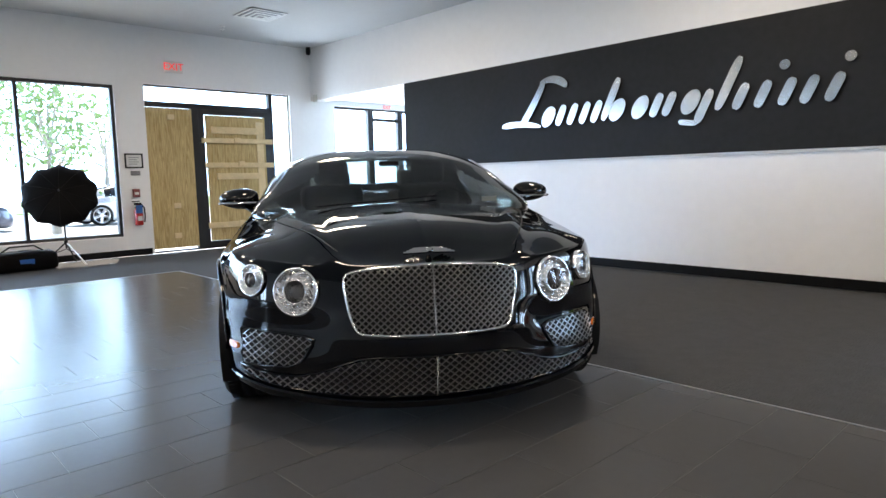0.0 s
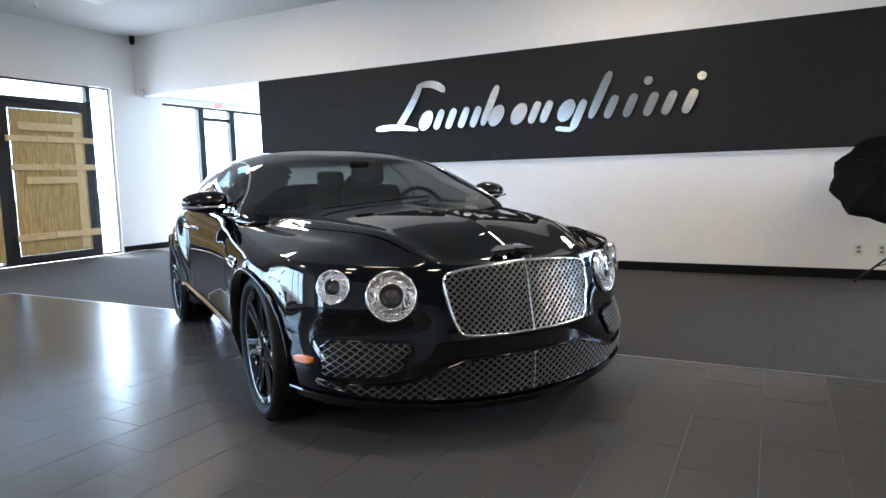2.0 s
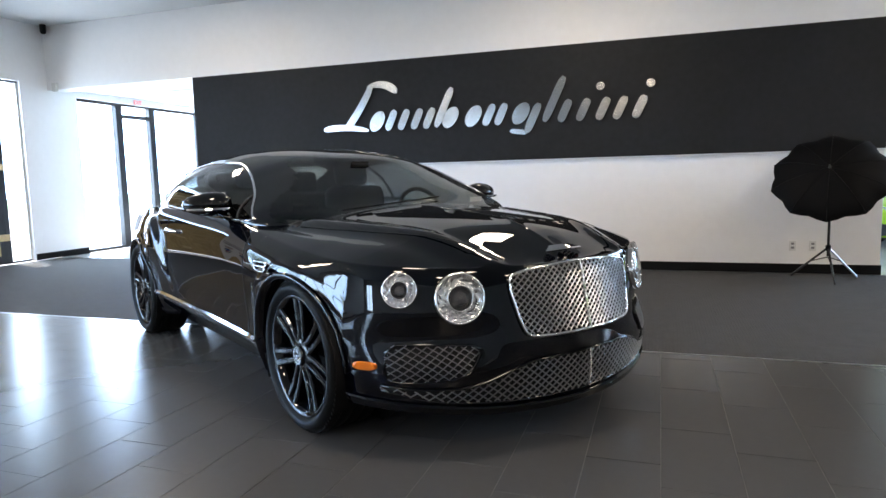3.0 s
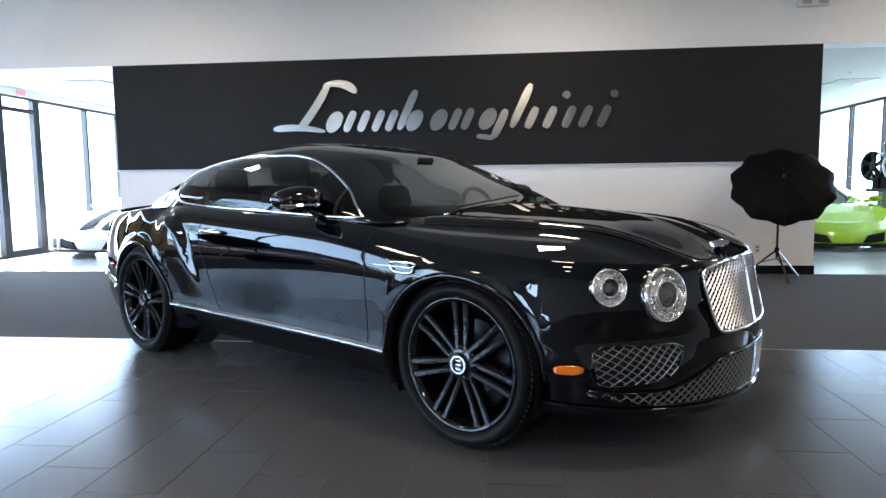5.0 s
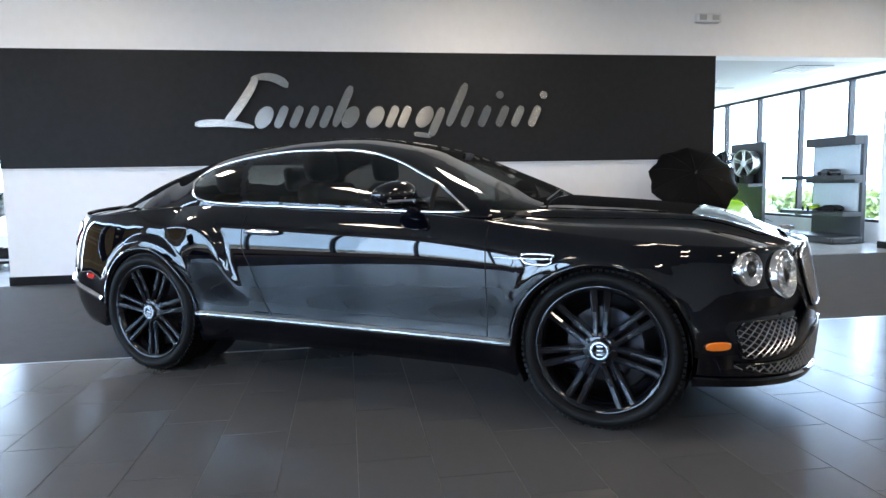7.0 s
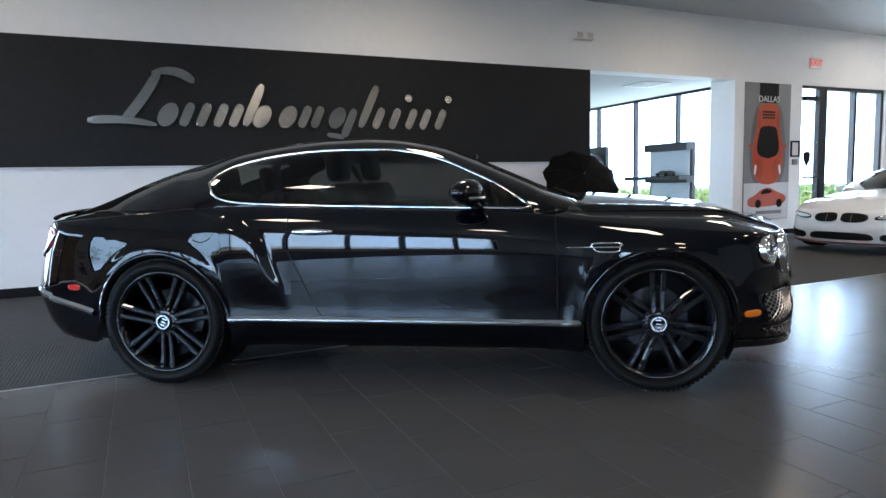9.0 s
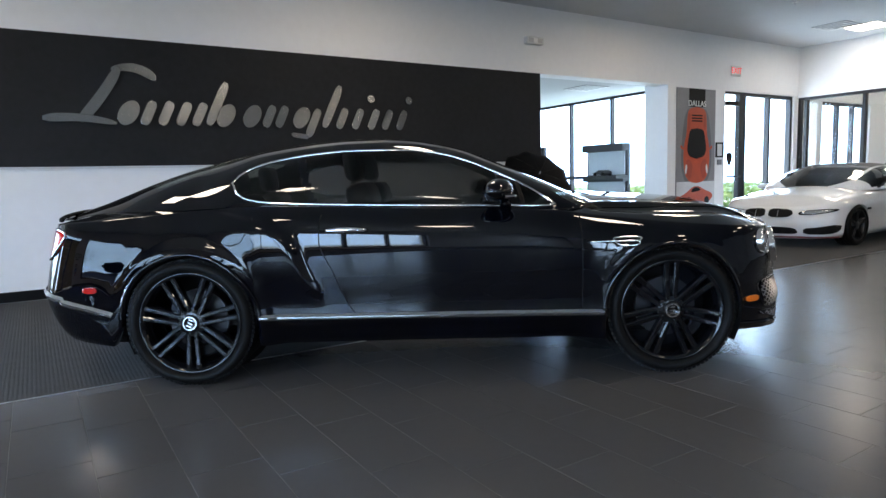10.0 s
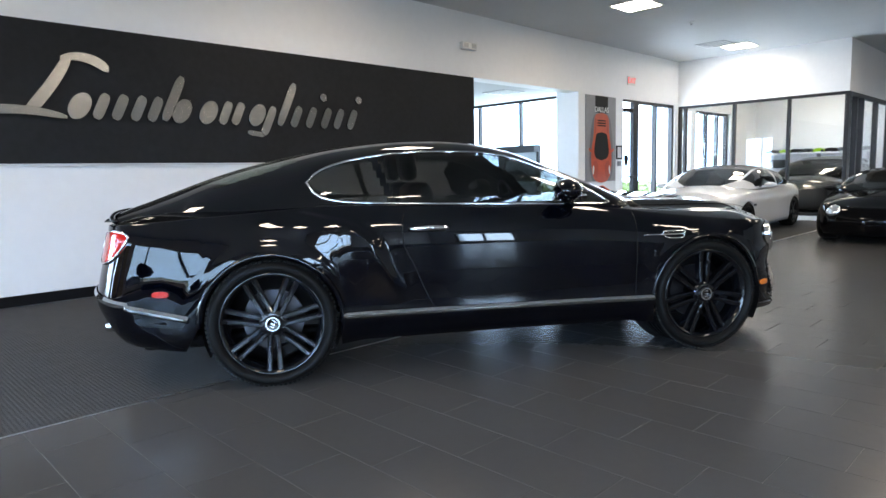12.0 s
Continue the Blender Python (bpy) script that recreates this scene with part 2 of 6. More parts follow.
def curve(knots):
    """A smooth curve through (x, value) knots, held flat past the ends."""
    xs = np.array([k[0] for k in knots], float)
    ys = np.array([k[1] for k in knots], float)
    d = np.diff(ys) / np.diff(xs)
    m = np.zeros(len(xs))
    m[1:-1] = np.where(d[:-1] * d[1:] > 0, 2 * d[:-1] * d[1:] / np.where(d[:-1] + d[1:] == 0, 1, d[:-1] + d[1:]), 0)
    m[0], m[-1] = d[0], d[-1]

    def f(x):
        x = min(max(x, xs[0]), xs[-1])
        i = min(int(np.searchsorted(xs, x, "right")) - 1, len(xs) - 2)
        h = xs[i + 1] - xs[i]
        t = (x - xs[i]) / h
        return float(ys[i] * (1 + 2 * t) * (1 - t) ** 2 + m[i] * h * t * (1 - t) ** 2 + ys[i + 1] * t * t * (3 - 2 * t) + m[i + 1] * h * t * t * (t - 1))
    return f


def writing(name, text, size, m, material, parent=None, depth=0.002):
    c = bpy.data.curves.new(name, "FONT")
    c.body, c.size, c.extrude, c.align_x, c.align_y = text, size, depth, "CENTER", "CENTER"
    ob = new(name, c)
    c.materials.append(material)
    dg = bpy.context.evaluated_depsgraph_get()
    me = bpy.data.meshes.new_from_object(ob.evaluated_get(dg))
    bpy.data.objects.remove(ob)
    ob = new(name, me)
    ob.parent = parent
    ob.matrix_world = m
    return ob

# ---- the building ----
LX, WY, CZ, SZ = -7.13, 3.86, 3.71, 2.71       # left wall, sign wall, ceiling, soffit
RX, OY = 11.9, 0.25                            # office front, office corner
BY, BX = -16.0, 17.0                           # rear glass wall, far right wall
BACK = 13.5                                    # far end of the space behind the sign wall


def structure(name, bm, material, label, category=""):
    return tagged(part(name, bm, material), label, category, kind="structure")


# walls, with their openings left free between the blocks
structure("wall_west", boxes(
    (LX - 0.25, LX, BY, -10.4, 0, CZ), (LX - 0.25, LX, -10.4, 0.24, 0, 0.325), (LX - 0.25, LX, -10.4, 0.24, 2.745, CZ),
    (LX - 0.25, LX, 0.24, 0.70, 0, CZ), (LX - 0.25, LX, 0.70, 3.38, 2.80, CZ), (LX - 0.25, LX, 3.38, 4.40, 0, CZ),
    (LX - 0.25, LX, 4.40, 12.0, 2.66, CZ), (LX - 0.25, LX, 12.0, BACK, 0, CZ)), WALL, "white painted wall with large window and door openings", "wall")
structure("wall_sign", boxes((-4.265, 4.548, WY, WY + 0.3, 0, SZ)), WALL, "white partition wall carrying the charcoal sign panel", "wall")
structure("wall_bulkhead", boxes((LX, 7.60, WY, WY + 0.3, SZ + 0.004, CZ)), WALL, "white bulkhead wall above the openings", "wall")
structure("wall_pier", boxes((7.60, 7.80, WY, WY + 0.52, 0, CZ)), WALL, "white square pier at the end of the opening", "wall")
structure("wall_north", boxes((7.80, 9.30, WY, WY + 0.3, 0, CZ), (9.30, 11.75, WY, WY + 0.3, 2.69, CZ), (11.75, 12.9, WY, WY + 0.3, 0, CZ), (12.9, 15.1, WY, WY + 0.3, 0, 0.3), (12.9, 15.1, WY, WY + 0.3, 2.64, CZ), (15.1, BX, WY, WY + 0.3, 0, CZ)), WALL, "white painted wall with a glazed entrance", "wall")
structure("wall_office", boxes((RX, RX + 0.16, OY, WY, 2.66, CZ), (RX + 0.16, BX, OY, OY + 0.16, 2.66, CZ), (RX, RX + 0.16, OY, WY, 0, 0.10)), WALL, "white wall above the office glazing", "wall")
structure("wall_east", boxes((BX, BX + 0.2, BY, WY + 0.3, 0, CZ)), WALL, "plain white far wall of the showroom", "wall")
structure("wall_south", boxes((LX - 0.25, BX, BY - 0.25, BY, 0, 0.30), (LX - 0.25, BX, BY - 0.25, BY, 2.70, CZ), (LX - 0.25, LX + 0.8, BY - 0.25, BY, 0.30, 2.70), (-4.6, BX, BY - 0.25, BY, 0.30, 2.70)), WALL, "white wall with a long band of windows", "wall")
structure("wall_back", boxes((LX - 0.25, 8.45, BACK, BACK + 0.2, 0, 2.90)), WALL, "plain white wall at the far end", "wall")
structure("wall_back_east", boxes((8.2, 8.45, WY + 0.55, 12.4, 0, 0.32), (8.2, 8.45, 12.4, BACK, 0, 2.76)), WALL, "low white wall under tall windows", "wall")

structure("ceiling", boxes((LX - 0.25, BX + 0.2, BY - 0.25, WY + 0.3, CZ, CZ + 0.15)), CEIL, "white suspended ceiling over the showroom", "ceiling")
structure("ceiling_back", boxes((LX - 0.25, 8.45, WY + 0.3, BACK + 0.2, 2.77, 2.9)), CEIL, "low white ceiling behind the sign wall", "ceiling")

# floors: carpet hall, tiled display strip, pale tile behind
structure("floor_carpet", boxes((LX, BX, BY, WY, -0.12, -0.004)), CARPET, "dark charcoal loop carpet floor", "carpet")
structure("floor_pale", boxes((LX, 8.2, WY, BACK, -0.12, 0.0)), PALE_FLOOR, "pale polished tile floor", "floor")

structure("baseboard", boxes((-4.265, 4.548, WY - 0.012, WY, 0, 0.105), (4.548, 4.560, WY - 0.012, WY + 0.3, 0, 0.105), (-4.277, -4.265, WY - 0.012, WY + 0.3, 0, 0.105),
                             (LX, LX + 0.012, BY, 0.66, 0, 0.105), (LX, LX + 0.012, 3.40, 4.40, 0, 0.105), (7.588, 9.28, WY - 0.012, WY, 0, 0.105), (7.588, 7.60, WY, WY + 0.52, 0, 0.105)), BASEB, "black vinyl skirting at the foot of the walls", "skirting")

# sign panel and its shadow trim
structure("sign_panel", boxes((-4.265, 4.548, WY - 0.022, WY, 1.36, 2.712), bevel=0.003), PANEL, "matt charcoal sign panel across the upper wall", "panel")
structure("panel_trim", boxes((-4.265, 4.548, WY - 0.026, WY, 1.335, 1.352)), PLASTIC, "thin pale trim below the sign panel", "trim")


def glazing(name, label, axis, at, u0, u1, z0, z1, mull, rails=(), w=0.05, d=0.11, pane=PANE):
    """A storefront window: black frame bars and panes. axis 'x': the wall runs along x at y = at; 'y': along y at x = at."""
    e = empty(name, Matrix.Identity(4), label, "window", kind="structure")

    def bar(nm, a0, a1, b0, b1):
        r = (a0, a1, at - d / 2, at + d / 2, b0, b1) if axis == "x" else (at - d / 2, at + d / 2, a0, a1, b0, b1)
        part(nm, boxes(r, bevel=0.004), BLACK_TRIM, e)
    bar("head_rail", u0, u1, z1 - w, z1)
    bar("sill_rail", u0, u1, z0, z0 + w)
    us = [u0 + w / 2, *mull, u1 - w / 2]
    for u in us:
        bar("mullion", u - w / 2, u + w / 2, z0 + w, z1 - w)
    for a, b in zip(us, us[1:]):
        zs = [z0 + w, *rails, z1 - w]
        for z in rails:
            bar("rail", a + w / 2, b - w / 2, z - w / 2, z + w / 2)
        for c, f in zip(zs, zs[1:]):
            r = (a + w / 2, b - w / 2, at - 0.004, at + 0.004, c, f) if axis == "x" else (at - 0.004, at + 0.004, a + w / 2, b - w / 2, c, f)
            p = part("pane", boxes(r), pane, e)
            p.visible_shadow = False
    return e


glazing("window_1", "large showroom window with slim black frames", "y", LX - 0.10, -10.4, 0.24, 0.325, 2.745, [-9.04, -7.71, -6.38, -5.05, -3.72, -2.39, -1.085])
glazing("window_2", "tall glazing with slim black frames", "y", LX - 0.12, 4.40, 5.34, 0.0, 2.66, [])
glazing("window_3", "tall glazing with slim black frames", "y", LX - 0.12, 6.20, 12.0, 0.0, 2.66, [7.50, 8.53, 9.7, 10.9])
glazing("window_4", "tall showroom glazing with black frames", "y", 8.32, WY + 0.56, 12.4, 0.32, 2.77, [5.85, 7.08, 8.34, 9.52, 10.8])
glazing("window_5", "pair of showroom windows", "x", BY - 0.12, LX + 0.8, -4.6, 0.30, 2.70, [-5.46], w=0.07)
glazing("window_6", "entrance side lights with black frames", "x", WY + 0.10, 10.0, 11.75, 0.0, 2.69, [10.9], w=0.07)
glazing("window_7", "office front glazing with black frames", "y", RX + 0.06, OY, WY, 0.10, 2.66, [1.39, 2.545, 3.70], w=0.06)
glazing("window_8", "office side glazing with black frames", "x", OY + 0.06, RX + 0.14, BX, 0.0, 2.66, [12.6, 13.1, 14.4, 15.7], w=0.08)
glazing("window_9", "office rear windows with black frames", "x", WY + 0.12, 12.9, 15.1, 0.30, 2.64, [13.75, 14.45], w=0.07)
structure("floor_office", boxes((RX + 0.16, BX, OY + 0.16, WY, -0.004, 0.0)), PALE_FLOOR, "pale office floor", "floor")

# outside: ground, sunlit paving, and glowing walls standing in for the bright sky
structure("ground", boxes((-400, 400, -400, 400, -0.35, -0.15)), mat("sunlit_concrete", (0.55, 0.54, 0.52), 0.9, vary=0.12, scale=0.4, bump=0.2, bump_scale=20), "pale sunlit concrete ground outside", "ground")
SKY_GLOW = glow("bright_sky_glow", (0.46, 0.69, 1.0), 5.6)
structure("backdrop", boxes((-70.2, -70, -70, 70, -0.15, 30), (70, 70.2, -70, 70, -0.15, 30), (-70, 70, 70, 70.2, -0.15, 30), (-70, 70, -70.2, -70, -0.15, 30)), SKY_GLOW, "glowing walls standing in for the bright sky outside the windows", "backdrop")

# ---- car bodies ----
class Shell:
    """A lofted car body: plan outline from front, side and rear curves, side profile by height, hood and deck cap, greenhouse."""

    def __init__(s, xf, xr, af, ar, side, prof, zlow, zsh, zc, arches, clamp, roof, belt, zb, crease=None, shoulder=0.05, face=None, swell=None, lean=0.0, warp=0.0, flare=None):
        s.warp, s.flare = warp, flare
        s.xf, s.xr, s.side, s.prof, s.zl, s.zsh, s.zc, s.roof, s.belt = (curve(k) for k in (xf, xr, side, prof, zlow, zsh, zc, roof, belt))
        s.af, s.ar, s.arches, s.clamp, s.zb, s.crease, s.sh = af, ar, arches, clamp, zb, crease, shoulder
        s.x0, s.x1, s.lean = roof[0][0], roof[-1][0], lean
        s.face, s.swell = face or (lambda y, z: 0.0), swell or (lambda x, y: 0.0)

    def low(s, x):
        z = s.zl(x)
        for xc, zc, r in s.arches:
            if abs(x - xc) < r:
                z = max(z, zc + math.sqrt(r * r - (x - xc) ** 2))
        return z

    def half(s, x, z):
        """Half width at x and height z."""
        a, c = s.xf(z) - x, x - s.xr(z)
        if a <= 0 or c <= 0:
            return 0.0
        zp = z
        if s.warp and z > 0.5:                     # the shoulder's rounding follows the shoulder line
            zp = 0.5 + (z - 0.5) * (s.warp - 0.5) / (s.zsh(x) - 0.5)
        b = s.prof(zp)
        for profile, weight in s.flare or ():
            w = weight(x)
            if w:
                b += (profile(z) - b) * w
        b *= s.side(x)
        t = (z - 0.2) / max(s.zsh(x) - 0.2, 0.01)
        b *= 1 - s.sh * max(t, 0) ** 9
        if s.crease:
            b += s.crease(x, z)
        p = 7.0
        return (math.sqrt(a / s.af) ** -p + b ** -p + math.sqrt(c / s.ar) ** -p) ** (-1 / p)

    def reach(s, cx, dx, dy, z):
        if dx == 0:
            return cx, s.half(cx, z)
        lo, hi = 0.0, 2.0
        for _ in range(20):
            r = (lo + hi) / 2
            x, y = cx + r * dx, r * dy
            if s.xr(z) < x < s.xf(z) and y <= s.half(x, z):
                lo = r
            else:
                hi = r
        return cx + lo * dx, lo * dy

    def front(s, y, z, off=0.0):
        """The place on the nose at lateral y and height z."""
        lo, hi = 0.5, s.xf(z)
        for _ in range(26):
            x = (lo + hi) / 2
            if abs(y) <= s.half(x, z):
                lo = x
            else:
                hi = x
        return Vector((lo + off + s.face(y, z), y, z))

    def rear(s, y, z, off=0.0):
        lo, hi = s.xr(z), -0.5
        for _ in range(26):
            x = (lo + hi) / 2
            if abs(y) <= s.half(x, z):
                hi = x
            else:
                lo = x
        return Vector((hi - off, y, z))

    def flank(s, x, z, off=0.0, sign=-1):
        return Vector((x, sign * (s.half(x, z) + off), z))

    def normal(s, f, y, z):
        a, b, c = f(y, z), f(y + 0.02, z), f(y, z + 0.02)
        n = (b - a).cross(c - a).normalized()
        return n if n.x > 0 else -n

    def top(s, x, y):
        """Height of the hood or deck at x, y."""
        w = s.half(x, s.zsh(x) - 0.002)
        q = max(0.0, 1 - min(abs(y) / max(w, 0.01), 1))
        return s.zsh(x) + (s.zc(x) - s.zsh(x)) * (1 - (1 - q) ** 2.3) + s.swell(x, y)

    def body(s, step=0.03, levels=22, caps=16, fan=22, ylim=0.9):
        K = s.clamp
        xs = set(np.linspace(-K, K, int(2 * K / step)).round(4))
        for xc, zc, r in s.arches:
            xs = {x for x in xs if abs(abs(x - xc) - r) > 0.012}
            xs |= {xc - r - 0.001, xc - r + 0.001, xc + r - 0.001, xc + r + 0.001}
            xs |= {xc + r * math.cos(a) for a in np.linspace(0.08, math.pi - 0.08, 14)}
        xs = sorted(x for x in xs if -K <= x <= K)[::-1]
        F, R = s.xf(0.4), s.xr(0.5)
        rays = []
        for y in np.linspace(0, ylim, fan):
            d = Vector((F - K + 0.02, y)).normalized()
            rays.append((K, d.x, d.y))
        for k in range(1, 7):
            d = Vector(((F - K) * (1 - k / 7), ylim + 0.05)).normalized()
            rays.append((K, d.x, d.y))
        rays += [(x, 0.0, 1.0) for x in xs]
        for k in range(6, 0, -1):
            d = Vector(((R + K) * (1 - k / 7), ylim + 0.05)).normalized()
            rays.append((-K, d.x, d.y))
        for y in np.linspace(ylim, 0, fan):
            d = Vector((R + K - 0.02, y)).normalized()
            rays.append((-K, d.x, d.y))
        rows = []
        for cx, dx, dy in rays:
            xe, _ = s.reach(cx, dx, dy, 0.5) if dx else (cx, 0)
            z0, z1 = s.low(xe), s.zsh(xe)
            row = []
            # an inward lip along the lower edge
            x, y = s.reach(cx, dx, dy, z0)
            row.append((x - dx * 0.03, max(y - dy * 0.05, 0), z0 + 0.004))
            for k in range(levels + 1):
                v = k / levels
                v = 1 - (1 - v) ** 1.35
                z = z0 + (z1 - z0) * v
                x, y = s.reach(cx, dx, dy, z)
                row.append((x + s.face(y, z) * smooth01(s.clamp, s.clamp + 0.25, x), y, z))
            ex, ey, ez = row[-1]
            for k in range(1, caps + 1):
                q = (k / caps) ** 1.25
                x, y = ex + (cx - ex) * q, ey * (1 - q)
                row.append((x, y, ez + (s.zc(x) - ez) * (1 - (1 - q) ** 2.3) + s.swell(x, y)))
            rows.append(row)
        bm = bmesh.new()
        n, m = len(rows) - 1, len(rows[0]) - 1
        for sg in (1, -1):
            grid(bm, lambda i, j: (rows[i][j][0], sg * rows[i][j][1], rows[i][j][2]), n, m)
        bmesh.ops.remove_doubles(bm, verts=bm.verts, dist=0.0008)
        bmesh.ops.recalc_face_normals(bm, faces=bm.faces)
        return bm

    def glass_at(s, x, h):
        """A point of the greenhouse, h from the belt (0) to the roof's centre line (1), as lateral and height."""
        zr = max(s.roof(x), s.zb + 0.004)
        return s.belt(x) * max(1 - h ** 2.2, 0) ** 0.302 * (1 - s.lean * h * smooth01(1.0, 1.4, -x)), s.zb + h * (zr - s.zb)

    def greenhouse(s, pick, nx=150, nh=30):
        """Patches of the greenhouse as bmeshes; pick(x, y, z) names the patch."""
        hs = [math.sin(math.pi / 2 * j / nh) ** (2 / 2.2) for j in range(nh + 1)]
        xs = [s.x0 + (s.x1 - s.x0) * i / nx for i in range(nx + 1)]
        P = [[(x, *s.glass_at(x, h)) for h in hs] for x in xs]
        names = {}
        for i in range(nx):
            for j in range(nh):
                c = [sum(P[i + a][j + b][k] for a in (0, 1) for b in (0, 1)) / 4 for k in range(3)]
                names[i, j] = pick(*c)
        out = {}
        for nm in sorted(set(names.values())):
            for sg, tag in ((1, "left"), (-1, "right")):
                key = nm if nm in ("roof", "roof_panel", "windscreen", "rear_window") else (nm, tag)
                bm = out.setdefault(key, bmesh.new())
                grid(bm, lambda i, j: (P[i][j][0], sg * P[i][j][1], P[i][j][2]), nx, nh, lambda i, j: names[i, j] == nm)
        for bm in out.values():
            bmesh.ops.remove_doubles(bm, verts=bm.verts, dist=0.0005)
            bmesh.ops.recalc_face_normals(bm, faces=bm.faces)
        return out

    def on_side(s, x, z, off=0.0, sign=-1):
        """The place on the greenhouse's side at x and height z."""
        h = min(max((z - s.zb) / max(s.roof(x) - s.zb, 0.01), 0), 1)
        y, _ = s.glass_at(x, h)
        return Vector((x, sign * (y + off), z))


def smooth01(a, b, x):
    """A soft step from 0 at a to 1 at b."""
    t = min(max((x - a) / (b - a), 0), 1)
    return t * t * (3 - 2 * t)


def ribbon(bm, pts, ns, w, t, flat=0.75):
    """A flat strip of width w and thickness t along pts; ns: the outward normals."""
    rings = []
    for i, p in enumerate(pts):
        d = (pts[min(i + 1, len(pts) - 1)] - pts[max(i - 1, 0)]).normalized()
        n = ns[i].normalized()
        s = d.cross(n).normalized()
        rings.append([bm.verts.new(p + s * a + n * b) for a, b in ((-w / 2, -t * 0.3), (-w / 2 * flat, t), (w / 2 * flat, t), (w / 2, -t * 0.3))])
    for A, B in zip(rings, rings[1:]):
        for j in range(4):
            bm.faces.new((A[j], A[(j + 1) % 4], B[(j + 1) % 4], B[j]))
    bm.faces.new(rings[0][::-1])
    bm.faces.new(rings[-1])
    return bm


def inside(poly, y, z):
    r = False
    for (a, b), (c, d) in zip(poly, poly[1:] + poly[:1]):
        if (b > z) != (d > z) and y < (c - a) * (z - b) / (d - b) + a:
            r = not r
    return r


def rounded(poly, it=2):
    """Corner cutting of a closed outline."""
    for _ in range(it):
        poly = [q for a, b in zip(poly, poly[1:] + poly[:1]) for q in ((0.78 * a[0] + 0.22 * b[0], 0.78 * a[1] + 0.22 * b[1]), (0.22 * a[0] + 0.78 * b[0], 0.22 * a[1] + 0.78 * b[1]))]
    return poly


def lattice(f, poly, pitch, slope, w, parent, name, label, back=0.0, off=0.006):
    """A woven bar lattice laid over the surface f(y, z, off) within an outline."""
    ys, zs = [p[0] for p in poly], [p[1] for p in poly]
    bm = bmesh.new()
    for sgn in (1, -1):
        k = sgn * slope
        c0, c1 = min(zs) - abs(k) * max(map(abs, ys)) - 0.1, max(zs) + abs(k) * max(map(abs, ys)) + 0.1
        c = math.floor(c0 / pitch) * pitch
        while c < c1:
            run = []
            y = min(ys)
            while y <= max(ys) + 0.01:
                z = c + k * y
                if inside(poly, y, z):
                    p, q, r = f(y, z), f(y + 0.01, z), f(y, z + 0.01)
                    n = (q - p).cross(r - p).normalized()
                    run.append((p + n * (off + (0.0015 if sgn > 0 else 0)), n))
                else:
                    if len(run) > 1:
                        ribbon(bm, [p for p, _ in run], [n for _, n in run], w, 0.0035, 0.3)
                    run = []
                y += 0.012
            if len(run) > 1:
                ribbon(bm, [p for p, _ in run], [n for _, n in run], w, 0.0035, 0.3)
            c += pitch
    part(name, bm, GRILLE, parent, label)


def plate(f, poly, off, thick=0.01):
    """A thin plate with the given outline that follows the surface f."""
    bm = bmesh.new()
    cy, cz = sum(p[0] for p in poly) / len(poly), sum(p[1] for p in poly) / len(poly)
    rings = []
    for q in (1.0, 0.8, 0.6, 0.4, 0.2):
        rings.append([bm.verts.new(f(cy + (y - cy) * q, cz + (z - cz) * q, off)) for y, z in poly])
    n = len(poly)
    for A, B in zip(rings, rings[1:]):
        for j in range(n):
            bm.faces.new((A[j], A[(j + 1) % n], B[(j + 1) % n], B[j]))
    bm.faces.new(rings[-1])
    edge = [bm.verts.new(f(y, z, off - thick)) for y, z in poly]
    for j in range(n):
        bm.faces.new((rings[0][j], edge[j], edge[(j + 1) % n], rings[0][(j + 1) % n]))
    bmesh.ops.recalc_face_normals(bm, faces=bm.faces)
    return bm


